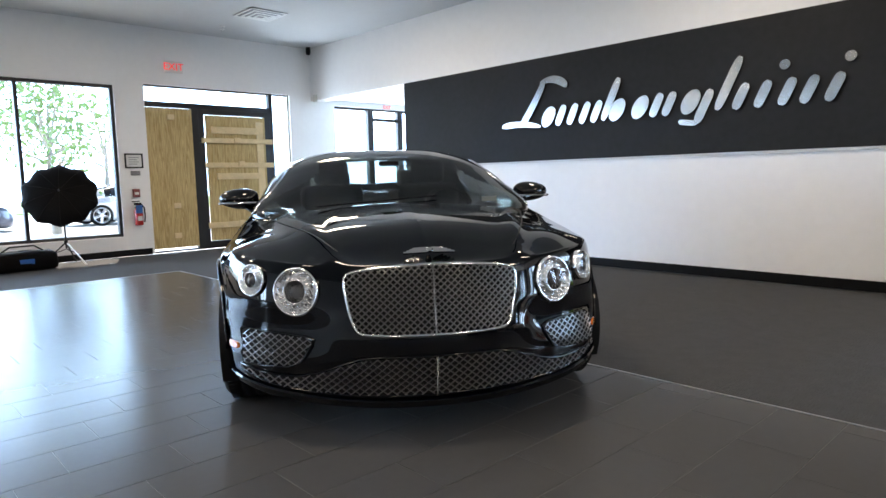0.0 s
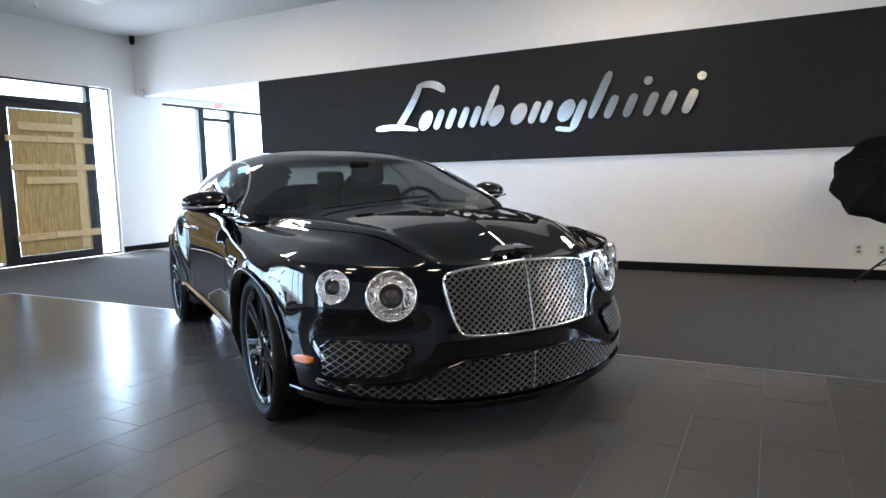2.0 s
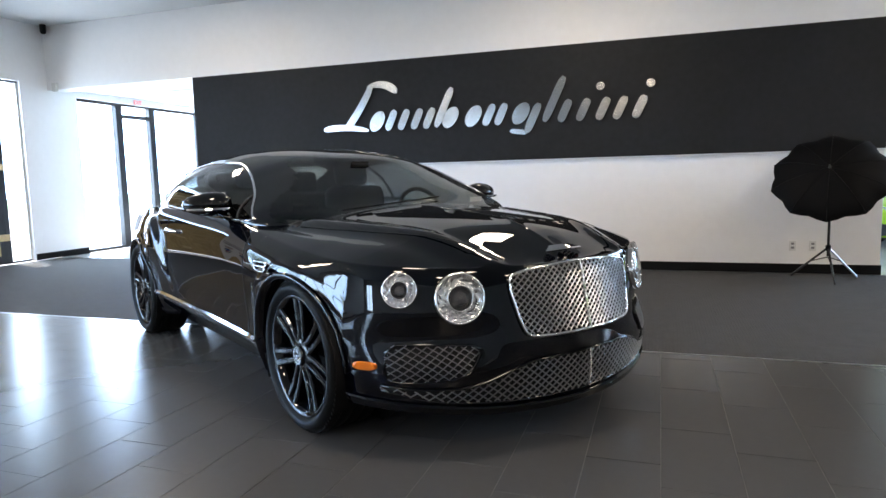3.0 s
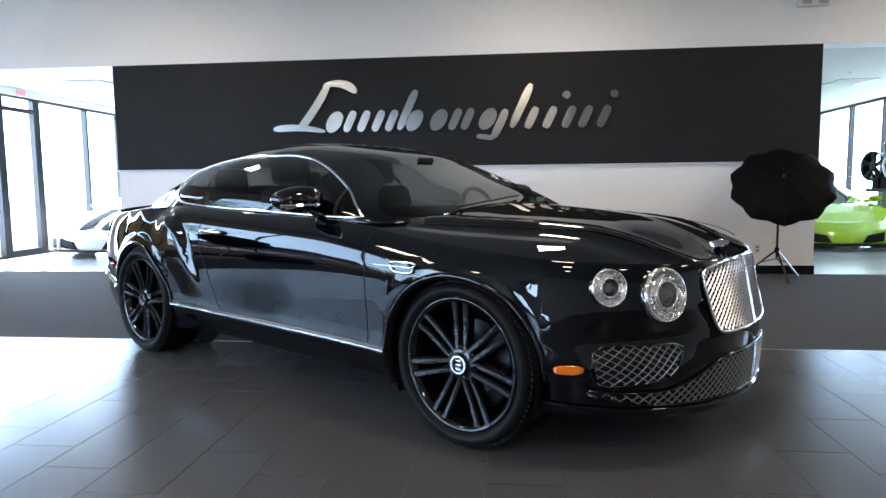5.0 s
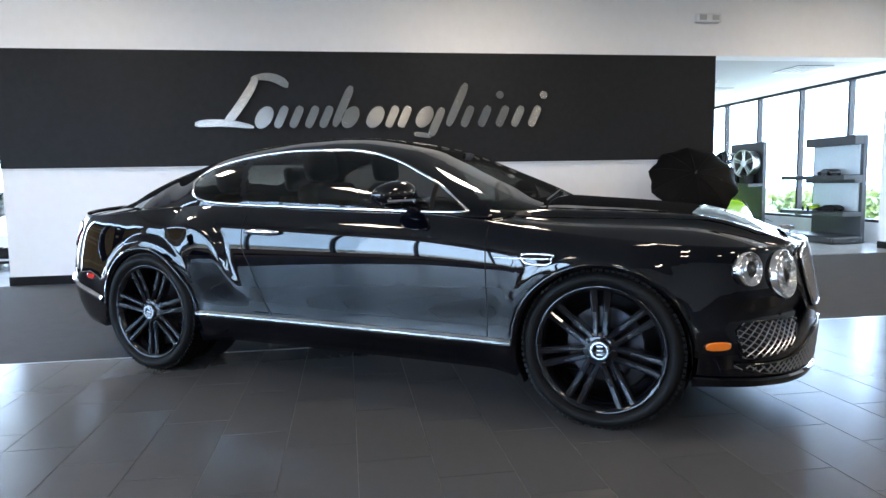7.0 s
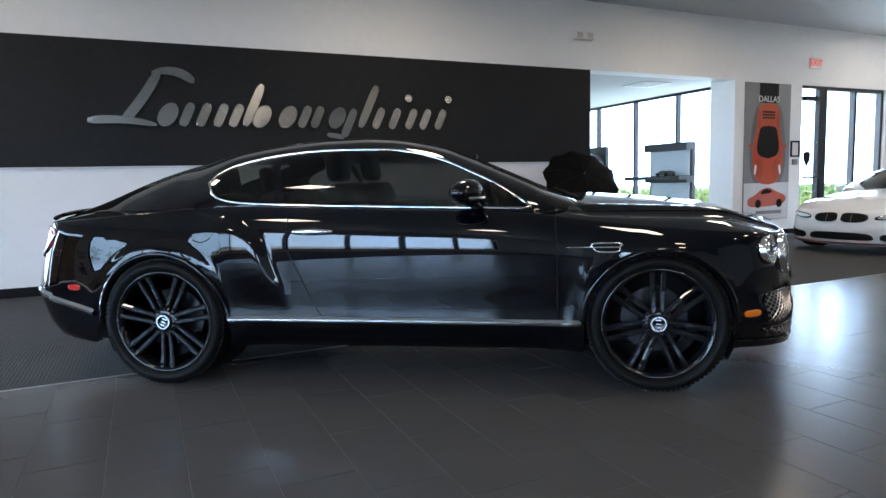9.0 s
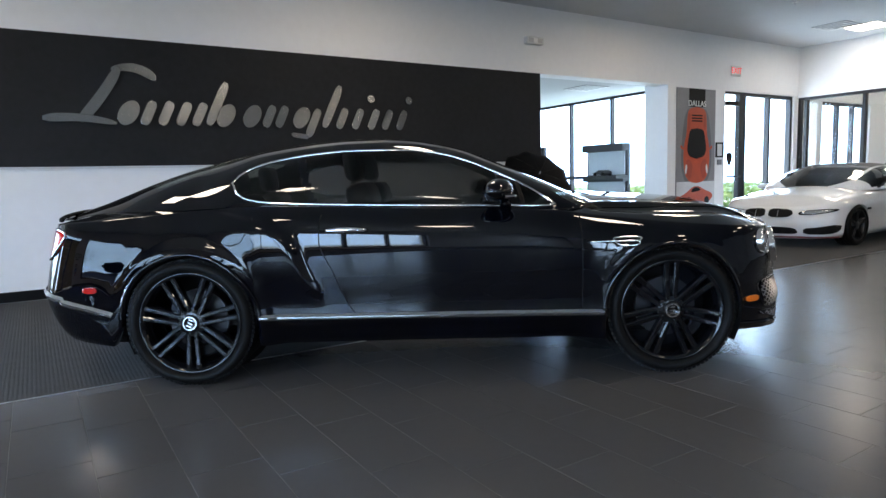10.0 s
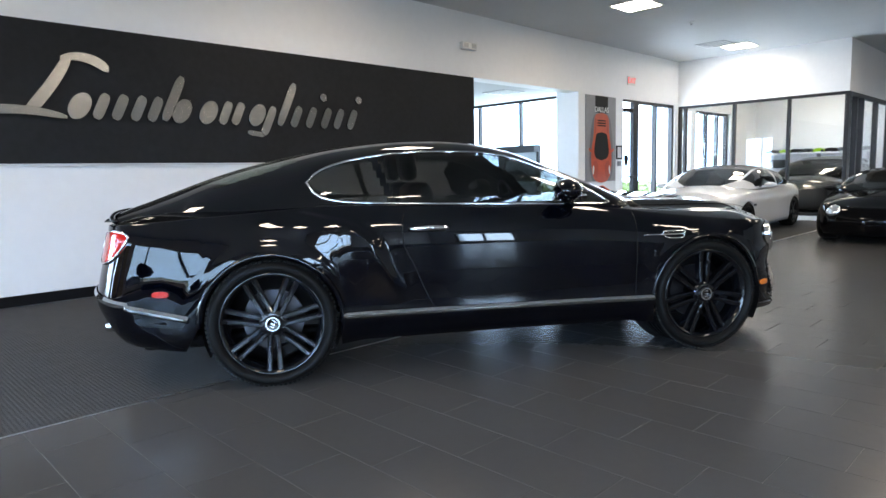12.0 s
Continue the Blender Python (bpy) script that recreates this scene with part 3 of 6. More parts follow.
def wheel_meshes(R, rim, width, spokes, material, cap=True):
    """Meshes of a wheel whose outer face points to -y, hub at the origin."""
    out = {}
    bm = bmesh.new()
    h = width / 2
    prof = [(rim * 0.98, h * 0.8), (rim + 0.012, h * 0.97), ((rim + R) / 2, h * 1.04), (R - 0.018, h * 0.93), (R - 0.004, h * 0.78), (R, h * 0.5)]
    prof += [(R - 0.007, h * 0.46), (R - 0.007, h * 0.40), (R, h * 0.36), (R, h * 0.08), (R - 0.007, h * 0.05), (R - 0.007, -h * 0.05), (R, -h * 0.08), (R, -h * 0.36), (R - 0.007, -h * 0.40), (R - 0.007, -h * 0.46)]
    prof += [(R, -h * 0.5), (R - 0.004, -h * 0.78), (R - 0.018, -h * 0.93), ((rim + R) / 2 + 0.004, -h * 1.04), (rim + 0.022, -h * 1.02), (rim + 0.012, -h * 0.97), (rim * 0.98, -h * 0.8)]
    lathe(bm, prof, 64)
    out["tyre"] = (bm, RUBBER)
    if cap:
        bm = bmesh.new()
        for k in range(84):
            m = Matrix.Rotation(2 * math.pi * k / 84, 4, "Y")
            for y0, y1, lean in ((-h * 0.86, -h * 0.54, 14), (h * 0.54, h * 0.86, -14)):
                box(bm, -0.0095, 0.0095, y0, y1, R - 0.016, R + 0.0012, 0.0, m @ Matrix.Rotation(radians(lean), 4, "Z"))
        out["tread"] = (bm, RUBBER)
    bm = bmesh.new()
    lathe(bm, [(rim * 0.90, h * 0.8), (rim * 0.86, 0.0), (rim * 0.88, -h * 0.6), (rim * 0.93, -h * 0.86), (rim * 0.965, -h * 0.90), (rim, -h * 0.93), (rim * 1.005, -h * 0.86), (rim * 0.99, -h * 0.7)], 64)
    out["rim"] = (bm, material)
    # paired spokes
    bm = bmesh.new()
    y1 = -h * 0.80
    for k in range(spokes):
        a = 2 * math.pi * k / spokes
        for sg in (-1, 1):
            m = Matrix.Rotation(a, 4, "Y")
            pts = []
            for q in np.linspace(0, 1, 7):
                r = rim * (0.20 + 0.76 * q)
                pts.append((sg * rim * (0.068 + 0.036 * q), y1 + 0.006 * math.sin(math.pi * q) - 0.010 * q, r))
            prev = None
            for q, (px, py, pr) in zip(np.linspace(0, 1, 7), pts):
                w = rim * (0.046 + 0.012 * q)
                ring = [bm.verts.new(m @ Vector((px + dx, py + dy, pr))) for dx, dy in ((-w, 0.05), (-w, 0.006), (-w * 0.5, 0), (w * 0.5, 0), (w, 0.006), (w, 0.05))]
                if prev:
                    for j in range(6):
                        bm.faces.new((prev[j], prev[(j + 1) % 6], ring[(j + 1) % 6], ring[j]))
                prev = ring
    bmesh.ops.recalc_face_normals(bm, faces=bm.faces)
    out["spokes"] = (bm, material)
    bm = bmesh.new()
    lathe(bm, [(0.0001, y1 + 0.04), (rim * 0.26, y1 + 0.035), (rim * 0.29, y1 + 0.015), (rim * 0.26, y1 + 0.002), (rim * 0.17, y1 - 0.002), (0.0001, y1 - 0.002)], 40)
    for k in range(5):
        a = 2 * math.pi * k / 5
        lathe(bm, [(0.0001, y1 - 0.002), (0.009, y1 - 0.002), (0.009, y1 + 0.012)], 8, at=(math.cos(a) * rim * 0.21, 0, math.sin(a) * rim * 0.21))
    out["hub"] = (bm, material)
    if cap:
        bm = bmesh.new()
        lathe(bm, [(0.0001, y1 - 0.014), (rim * 0.115, y1 - 0.014), (rim * 0.125, y1 - 0.018), (rim * 0.155, y1 - 0.016), (rim * 0.168, y1 - 0.006), (rim * 0.17, y1 + 0.004)], 32)
        out["centre_cap"] = (bm, RIM)
        bm = bmesh.new()
        lathe(bm, [(rim * 0.108, y1 - 0.0150), (rim * 0.112, y1 - 0.0195), (rim * 0.138, y1 - 0.0195), (rim * 0.142, y1 - 0.0150)], 32)
        for dz in (-0.019, 0.0, 0.019):
            box(bm, -rim * 0.045, rim * 0.05, y1 - 0.0165, y1 - 0.012, dz * rim / 0.293 - 0.0035, dz * rim / 0.293 + 0.0035)
        out["cap_emblem"] = (bm, CHROME)
    bm = bmesh.new()
    lathe(bm, [(0.08, -0.01), (rim * 0.60, -0.01), (rim * 0.60, 0.02), (0.08, 0.02)], 48)
    out["brake_disc"] = (bm, DISC)
    bm = bmesh.new()
    for a in np.linspace(-0.35, 0.35, 5):
        box(bm, -0.03, 0.03, -0.05, 0.05, rim * 0.52, rim * 0.76, 0.012, Matrix.Rotation(a + 2.2, 4, "Y"))
    out["brake_caliper"] = (bm, DARK)
    return out


def fit_wheels(car, arches, R, rim, width, spokes, y_face, material=None, lift=0.0, cap=True, wider=0.0):
    """Four wheels under a car: the wheel is its rim, with tyre, spokes, hub, disc and caliper under it."""
    meshes = wheel_meshes(R, rim, width, spokes, material or RIM, cap)
    data = {}
    for nm, (bm, mt) in meshes.items():
        me = bpy.data.meshes.new(nm)
        bm.to_mesh(me)
        bm.free()
        me.materials.append(mt)
        for p in me.polygons:
            p.use_smooth = nm not in ("brake_caliper", "brake_disc", "cap_emblem", "spokes", "tread")
        data[nm] = me
    for xc, zc, _ in arches:
        for sg in (-1, 1):
            w = new("wheel", data["rim"])
            w.parent = car
            turn = 0 if sg < 0 else 180
            yf = y_face + (wider if xc < 0 else 0.0)
            w.matrix_local = pose(xc, sg * (yf - width / 2), R + lift, 0, 0, turn) @ pose(0, 0, 0, 0, 0 if xc > 0 else 180 / spokes, 0)
            for nm, me in data.items():
                if nm != "rim":
                    o = new(nm, me)
                    o.parent = w
                    if nm == "tread":
                        tagged(o, kind="stuff")
                    if nm == "brake_disc":
                        o.matrix_local = Matrix.Translation((0, 0.02, 0))

# ---- the black coupe in the middle of the room ----
ARCH = [(1.345, 0.350, 0.374), (-1.345, 0.352, 0.376)]


def haunch(x, z):
    """The muscle over the rear wheel, with a sharp leading crease."""
    xc = haunch_line(z)
    amp = 0.040 * smooth01(0.40, 0.72, z) * (1 - 0.5 * smooth01(0.86, 0.97, z))
    behind = smooth01(-0.008, 0.045, xc - x) * (1 - 0.75 * smooth01(0.15, 0.75, xc - x)) * (1 - smooth01(0.7, 1.2, xc - x))
    sill = -0.075 * smooth01(0.352, 0.22, z) * (1 - smooth01(0.80, 1.0, abs(x)))
    flare = 0.0
    for xc, zc, r in ARCH:                         # raised bands round the wheel arches
        d = math.hypot(x - xc, z - zc) - r
        if d < 0.11 and z > zc - 0.1:
            flare = (0.005 if xc > 0 else 0.012) * (1 - smooth01(0.055, 0.105, d)) * smooth01(zc - 0.1, zc + 0.06, z)
    return amp * behind + sill + flare


haunch_line = curve([(0.45, -0.57), (0.51, -0.60), (0.64, -0.68), (0.80, -0.74), (0.90, -0.88), (0.97, -1.15)])


def nose_face(y, z):
    """The hollow under the head lamps."""
    a = abs(y)
    return -0.036 * smooth01(0.36, 0.62, a) * (1 - smooth01(0.84, 0.94, a)) * smooth01(0.37, 0.50, z) * (1 - smooth01(0.49, 0.63, z))


def hood_swell(x, y):
    """The hood's long ridges from the lamps to the pillars, with a hollow outside them and a gently domed middle."""
    a = abs(y)
    d = a - (0.40 + 0.30 * ((2.15 - x) / 1.2))
    fade = smooth01(0.80, 1.05, x) * (1 - smooth01(2.06, 2.17, x)) * (1 - smooth01(0.78, 0.90, a))
    return fade * (0.018 * math.exp(-(d / 0.05) ** 2) - 0.009 * math.exp(-((d - 0.12) / 0.07) ** 2) + 0.008 * math.exp(-(a / 0.22) ** 2) + 0.004 * math.exp(-a / 0.025))


def leaning(*knots):
    """Relative half width by height, summed up from the panel's lean at each height."""
    lean = curve([(0.10, -0.45), (0.22, -0.32), (0.30, -0.16), (0.355, -0.08), (0.37, 0.0), (0.378, 0.30), (0.39, 0.16), (0.402, 0.0), (0.44, -0.03), *knots])
    rows, w = [], 0.0
    for k in range(181):
        z = 0.10 + 0.005 * k
        rows.append((z, w))
        w -= 0.005 * lean(z + 0.0025)
    top = max(v for z, v in rows if z > 0.45)
    return [(z, 0.989 + v - top) for z, v in rows]


DOOR_SIDE = leaning((0.50, -0.085), (0.58, -0.065), (0.65, -0.04), (0.72, -0.005), (0.76, 0.04), (0.80, 0.10), (0.84, 0.20), (0.88, 0.40), (0.92, 0.72), (0.95, 1.1), (0.965, 1.4), (1.0, 1.5))
WHEEL_SIDE = leaning((0.52, -0.02), (0.60, 0.06), (0.66, 0.14), (0.72, 0.22), (0.80, 0.30), (0.88, 0.42), (0.94, 0.60), (1.0, 0.85))

CORNER_SIDE = leaning((0.50, -0.01), (0.60, 0.05), (0.70, 0.11), (0.77, 0.18), (0.81, 0.32), (0.85, 0.6), (0.90, 0.9), (1.0, 1.0))


def front_corner(x):
    """1 at the corners ahead of the front wheels, whose sides are tall and only slightly rounded."""
    return smooth01(1.40, 1.75, x)


def over_wheel(x):
    """1 above the rear wheel, where the side leans in from the arch upwards; 0 along the door."""
    return smooth01(-0.90, -1.22, x) * (1 - 0.35 * smooth01(-1.65, -1.95, x))


COUPE = Shell(
    xf=[(0.10, 2.13), (0.16, 2.215), (0.23, 2.24), (0.39, 2.252), (0.47, 2.25), (0.53, 2.238), (0.65, 2.214), (0.78, 2.185), (0.84, 2.13), (0.95, 2.0)],
    xr=[(0.20, -2.25), (0.28, -2.33), (0.38, -2.39), (0.50, -2.425), (0.60, -2.405), (0.72, -2.375), (0.86, -2.34), (0.97, -2.325)],
    af=0.42, ar=0.20,
    side=[(-2.3, 0.90), (-2.0, 0.95), (-1.7, 1.005), (-1.345, 1.045), (-0.9, 1.022), (0.0, 1.018), (0.6, 1.025), (1.0, 1.04), (1.345, 1.045), (1.7, 1.0), (2.0, 0.955), (2.3, 0.92)],
    prof=DOOR_SIDE,
    zlow=[(-2.45, 0.30), (-2.25, 0.27), (-1.75, 0.215), (-0.9, 0.205), (0.9, 0.205), (1.75, 0.225), (2.05, 0.20), (2.3, 0.185)],
    zsh=[(-2.4, 0.91), (-2.0, 0.93), (-1.6, 0.955), (-1.2, 0.984), (-0.9, 0.996), (-0.6, 0.990), (0.0, 0.971), (0.5, 0.954), (0.75, 0.925), (1.0, 0.888), (1.35, 0.848), (1.65, 0.82), (1.95, 0.80), (2.2, 0.785)],
    zc=[(-2.40, 0.93), (-2.30, 0.985), (-2.05, 1.005), (-1.7, 1.02), (-1.2, 1.0), (0.6, 1.0), (0.95, 1.005), (1.2, 0.99), (1.5, 0.966), (1.75, 0.936), (1.93, 0.900), (2.04, 0.867), (2.11, 0.838), (2.165, 0.805), (2.2, 0.775)],
    arches=ARCH, clamp=1.72,
    roof=[(-2.31, 0.955), (-2.2, 1.005), (-2.1, 1.040), (-1.95, 1.095), (-1.79, 1.152), (-1.6, 1.212), (-1.41, 1.260), (-1.22, 1.302), (-1.04, 1.337), (-0.86, 1.362), (-0.68, 1.380), (-0.5, 1.390), (-0.32, 1.391),
          (-0.15, 1.381), (0.03, 1.353), (0.2, 1.312), (0.37, 1.245), (0.54, 1.172), (0.71, 1.098), (0.88, 1.020), (1.06, 0.955)],
    belt=[(-2.31, 0.50), (-2.0, 0.62), (-1.75, 0.735), (-1.45, 0.825), (-1.12, 0.885), (-0.8, 0.912), (-0.2, 0.922), (0.4, 0.922), (0.66, 0.912), (0.78, 0.875), (0.88, 0.80), (0.98, 0.66), (1.06, 0.42)],
    zb=0.925, crease=haunch, face=nose_face, swell=hood_swell, lean=0.14, shoulder=0.0, warp=0.965, flare=[(curve(WHEEL_SIDE), over_wheel), (curve(CORNER_SIDE), front_corner)])

DLO_TOP = curve([(-1.13, 1.125), (-1.07, 1.183), (-0.95, 1.232), (-0.77, 1.269), (-0.6, 1.288), (-0.43, 1.297), (-0.105, 1.291), (0.056, 1.270), (0.216, 1.225), (0.375, 1.157), (0.534, 1.079), (0.71, 0.962)])
DLO_LOW = curve([(-1.13, 1.125), (-1.06, 1.045), (-0.90, 1.012), (-0.6, 0.996), (-0.09, 0.978), (0.71, 0.954)])
PILLAR = curve([(0.0, 1.36), (0.1, 1.338), (0.2, 1.295), (0.375, 1.225), (0.534, 1.15), (0.68, 1.055), (0.78, 0.985), (0.86, 0.945)])


def pick_coupe(x, y, z):
    if -1.13 < x < 0.71 and DLO_LOW(x) < z < DLO_TOP(x):
        bp = -0.655 + (z - 1.02) * -0.33
        if abs(x - bp) < 0.022:
            return "roof"
        if x > 0.47 + (z - 1.0) * -0.9 + 0.06:
            return "quarter_light"
        return "rear_side_window" if x < bp else "door_window"
    if x > 0.06 - 0.10 * (y / 0.6) ** 2 and z > PILLAR(x):
        return "windscreen"
    if -1.90 + 0.25 * (y / 0.6) ** 2 < x < -1.10 - 0.06 * (y / 0.5) ** 2 and y < 0.60 - 0.05 * (x + 1.66):
        return "rear_window"
    return "roof"


car = empty("coupe_car", pose(0.1133, -0.0817, 0.0, 0, 0, -33.3), "glossy black luxury coupe parked on dark tiles", "car")
C = COUPE
body = part("body", C.body(0.025, 30, 30, 36), PAINT, car, "gloss black painted body", smooth=True)
for key, bm in C.greenhouse(pick_coupe, 200, 40).items():
    nm = key if isinstance(key, str) else key[0]
    mt = {"roof": PAINT, "windscreen": SCREEN, "rear_window": REARGLASS}.get(nm, TINT)
    g = part(nm, bm, mt, car, {"roof": "gloss black roof and pillars", "windscreen": "clear curved windscreen"}.get(nm, "dark tinted glass"), smooth=True)

# chrome round the side windows, sill strips, shut lines
for sg in (-1, 1):
    xs = np.linspace(-1.128, 0.708, 46)
    up = [C.on_side(x, DLO_TOP(x), 0.003, sg) for x in xs]
    dn = [C.on_side(x, DLO_LOW(x), 0.003, sg) for x in xs[::-1]]
    part("window_trim", tube(bmesh.new(), up + dn[1:-1], 0.0078, 8, closed=True), CHROME, car, "bright chrome window surround", smooth=True)
    pts = [C.flank(x, 0.376 - 0.010 * (x + 0.95) / 1.9, 0.004, sg) for x in np.linspace(-0.955, 0.955, 40)]
    part("sill_trim", ribbon(bmesh.new(), pts, [Vector((0, sg, -0.05))] * 40, 0.034, 0.010, 0.25), CHROME, car, "chrome sill strip")
    pts = [C.on_side(0.50 + 0.03 * (1 - q), DLO_LOW(0.53) + q * (DLO_TOP(0.50) - DLO_LOW(0.53)), 0.003, sg) for q in np.linspace(0, 1, 6)]
    part("window_post", ribbon(bmesh.new(), pts, [Vector((0.1, sg, 0.3))] * 6, 0.026, 0.005), DARK, car)
    pts = [C.flank(0.828 + 0.01 * math.sin(z * 3), z, 0.0005, sg) for z in np.linspace(0.37, 0.90, 24)]
    part("door_gap", ribbon(bmesh.new(), pts, [Vector((0, sg, 0))] * 24, 0.006, 0.0012), DARK, car)
    gap = curve([(0.34, -0.37), (0.415, -0.44), (0.636, -0.54), (0.80, -0.605), (0.90, -0.60), (0.945, -0.588)])
    zs = np.linspace(0.345, 0.94, 30)
    part("door_gap", ribbon(bmesh.new(), [C.flank(gap(z), z, 0.0005, sg) for z in zs], [Vector((0, sg, 0))] * 30, 0.006, 0.0012), DARK, car)
    # rolled lips of the wheel arches
    for xc, zc, r in ARCH:
        a = np.linspace(0.02, math.pi - 0.02, 40)
        pts = [C.flank(xc + (r + 0.014) * math.cos(q), zc + (r + 0.014) * math.sin(q), 0.001, sg) for q in a]
        ns = [Vector((-0.45 * math.cos(q), sg, -0.45 * math.sin(q))) for q in a]
        part("arch_lip", ribbon(bmesh.new(), pts, ns, 0.034, 0.009, 0.35), PAINT, car, smooth=True)
    # door handle
    bm = bmesh.new()
    tube(bm, [C.flank(x, 0.853 + 0.004 * math.sin((x + 0.57) / 0.235 * math.pi), 0.012 + 0.022 * math.sin((x + 0.57) / 0.235 * math.pi) ** 0.5, sg) for x in np.linspace(-0.568, -0.336, 12)], lambda q: 0.008 + 0.008 * math.sin(math.pi * q), 8, flat=1.1)
    part("door_handle", bm, CHROME, car, "chrome bow door handle", smooth=True)
    # ornament on the front wing: a slim bright bar ending in a slanted loop
    bm = bmesh.new()
    tube(bm, [C.flank(x, z, 0.006, sg) for x, z in rounded([(1.00, 0.779), (1.168, 0.777), (1.142, 0.757), (1.150, 0.744), (1.125, 0.732), (1.03, 0.734), (1.012, 0.757)], 2)], 0.0055, 6, closed=True)
    tube(bm, [C.flank(0.88 + 0.26 * q, 0.758 - 0.001 * q, 0.006, sg) for q in np.linspace(0, 1, 12)], lambda q: 0.003 + 0.003 * q, 6)
    part("wing_ornament", bm, CHROME, car, "chrome ornament on the front wing", smooth=True)
    # side marker lamps
    for x0, x1, z, mt, lab in ((1.772, 1.868, 0.400, AMBER, "amber side marker lamp"), (-1.975, -1.885, 0.545, RED, "red side marker lamp")):
        fl = lambda x, zz, off=0.0: C.flank(x, zz, off, sg)
        part("side_marker", plate(fl, rounded([(x0, z - 0.017), (x1, z - 0.017), (x1, z + 0.017), (x0, z + 0.017)], 2), 0.006, 0.02), mt, car, lab, smooth=True)
    # mirror
    mir = bmesh.new()
    n1, n2 = 14, 16
    mx, my, mz = 0.365, sg * 1.025, 1.045
    grid(mir, lambda i, j: (mx + (0.084 * math.cos(2 * math.pi * j / n2) + 0.02) * math.sin(math.pi * i / n1) ** 0.8 - 0.035 * math.cos(math.pi * i / n1) * 0.5,
                            my - sg * 0.130 * math.cos(math.pi * i / n1) * -1, mz + (0.069 - 0.012 * math.cos(math.pi * i / n1)) * math.sin(2 * math.pi * j / n2) * math.sin(math.pi * i / n1) ** 0.7), n1, n2)
    bmesh.ops.remove_doubles(mir, verts=mir.verts, dist=0.0005)
    bmesh.ops.recalc_face_normals(mir, faces=mir.faces)
    m1 = part("door_mirror", mir, PAINT, car, "gloss black door mirror", smooth=True)
    bm = bmesh.new()
    tube(bm, [(mx + 0.02 + 0.091 * math.sin(math.pi * q), my - sg * 0.127 * math.cos(math.pi * q) * -1, mz - 0.028) for q in np.linspace(0.08, 0.92, 12)], 0.010, 6, flat=0.9)
    part("indicator_strip", bm, CHROME, m1, "bright indicator strip")
    bm = bmesh.new()
    tube(bm, [(0.45, sg * 0.88, 0.955), (0.43, sg * 0.93, 0.965), (0.40, sg * 0.99, 1.0)], lambda q: 0.038 - 0.006 * q, 10, flat=0.5)
    part("mirror_arm", bm, PAINT, m1, smooth=True)
    # head lamps
    for yy, zz, r, nm in ((0.585, 0.672, 0.103, "head_lamp"), (0.782, 0.712, 0.070, "outer_lamp")):
        f = lambda y, z, off=0.0: C.front(y, z, off)
        p = C.front(sg * yy, zz)
        nrm = (Vector((1, 0, 0)) * 0.12 + C.normal(f, sg * yy, zz) * 0.88).normalized()
        M = Matrix.Translation(p + nrm * 0.012) @ nrm.to_track_quat("X", "Z").to_matrix().to_4x4()
        bm = lathe(bmesh.new(), [(r * 1.04, -0.05), (r * 1.05, 0.0), (r * 1.01, 0.008), (r * 0.95, 0.007), (r * 0.92, -0.003)], 56, "X")
        lamp = part(nm, bm, CHROME, car, "round chrome-ringed head lamp", smooth=True)
        lamp.matrix_local = M
        # faceted bowl: a ring of small mirrors at slightly different tilts, stepped towards the projector
        bm = bmesh.new()
        nf = 28 if r > 0.08 else 22
        prof = [(0.93, 0.0), (0.80, -0.006), (0.70, -0.009), (0.62, -0.004), (0.54, -0.006), (0.44, -0.010)]
        grid(bm, lambda i, j: (prof[j][1] + 0.0022 * math.sin(i * 2.4 + j * 1.7), r * prof[j][0] * math.cos(2 * math.pi * i / nf), r * prof[j][0] * math.sin(2 * math.pi * i / nf)), nf, len(prof) - 1)
        part("reflector", bm, BOWL, lamp, "bright faceted reflector", smooth=False)
        part("lamp_ring", lathe(bmesh.new(), [(r * 0.56, -0.008), (r * 0.555, 0.010), (r * 0.50, 0.012), (r * 0.47, 0.006), (r * 0.44, -0.008)], 44, "X"), BOWL, lamp, "bright inner ring", smooth=True)
        bm = lathe(bmesh.new(), [(r * 0.44, -0.009), (r * 0.36, -0.006), (r * 0.33, 0.004), (r * 0.2, 0.011), (0.0005, 0.014)], 32, "X")
        part("projector_lens", bm, PROJ, lamp, "grey glass projector lens", smooth=True)
        for k in range(9):
            a = -0.35 - 2.45 * k / 8
            bm = bmesh.new()
            bmesh.ops.create_icosphere(bm, subdivisions=2, radius=r * 0.080, matrix=Matrix.Translation((-0.002, math.cos(a) * r * 0.76, math.sin(a) * r * 0.76)))
            part("lamp_jewel", bm, CHROME, lamp, "small bright lamp jewel", smooth=True)
        bm = lathe(bmesh.new(), [(r * 0.96, 0.006), (r * 0.8, 0.013), (r * 0.5, 0.018), (0.0005, 0.020)], 40, "X")
        o = part("lamp_glass", bm, LAMPGLASS, lamp, "clear domed lens", smooth=True)
        o.visible_shadow = False
    # tail lamps, bumper strips, exhausts
    f = lambda y, z, off=0.0: C.rear(y, z, off)
    pl = rounded([(sg * 0.60, 0.80), (sg * 0.66, 0.875), (sg * 0.80, 0.893), (sg * 0.862, 0.87), (sg * 0.868, 0.80), (sg * 0.845, 0.73), (sg * 0.76, 0.705), (sg * 0.65, 0.72)])
    tl = part("tail_lamp", plate(f, pl, 0.010, 0.03), RED, car, "red oval tail lamp", smooth=True)
    part("lamp_bezel", tube(bmesh.new(), [C.rear(y, z, 0.006) for y, z in pl], 0.007, 6, closed=True), CHROME, tl, "thin bright lamp bezel", smooth=True)
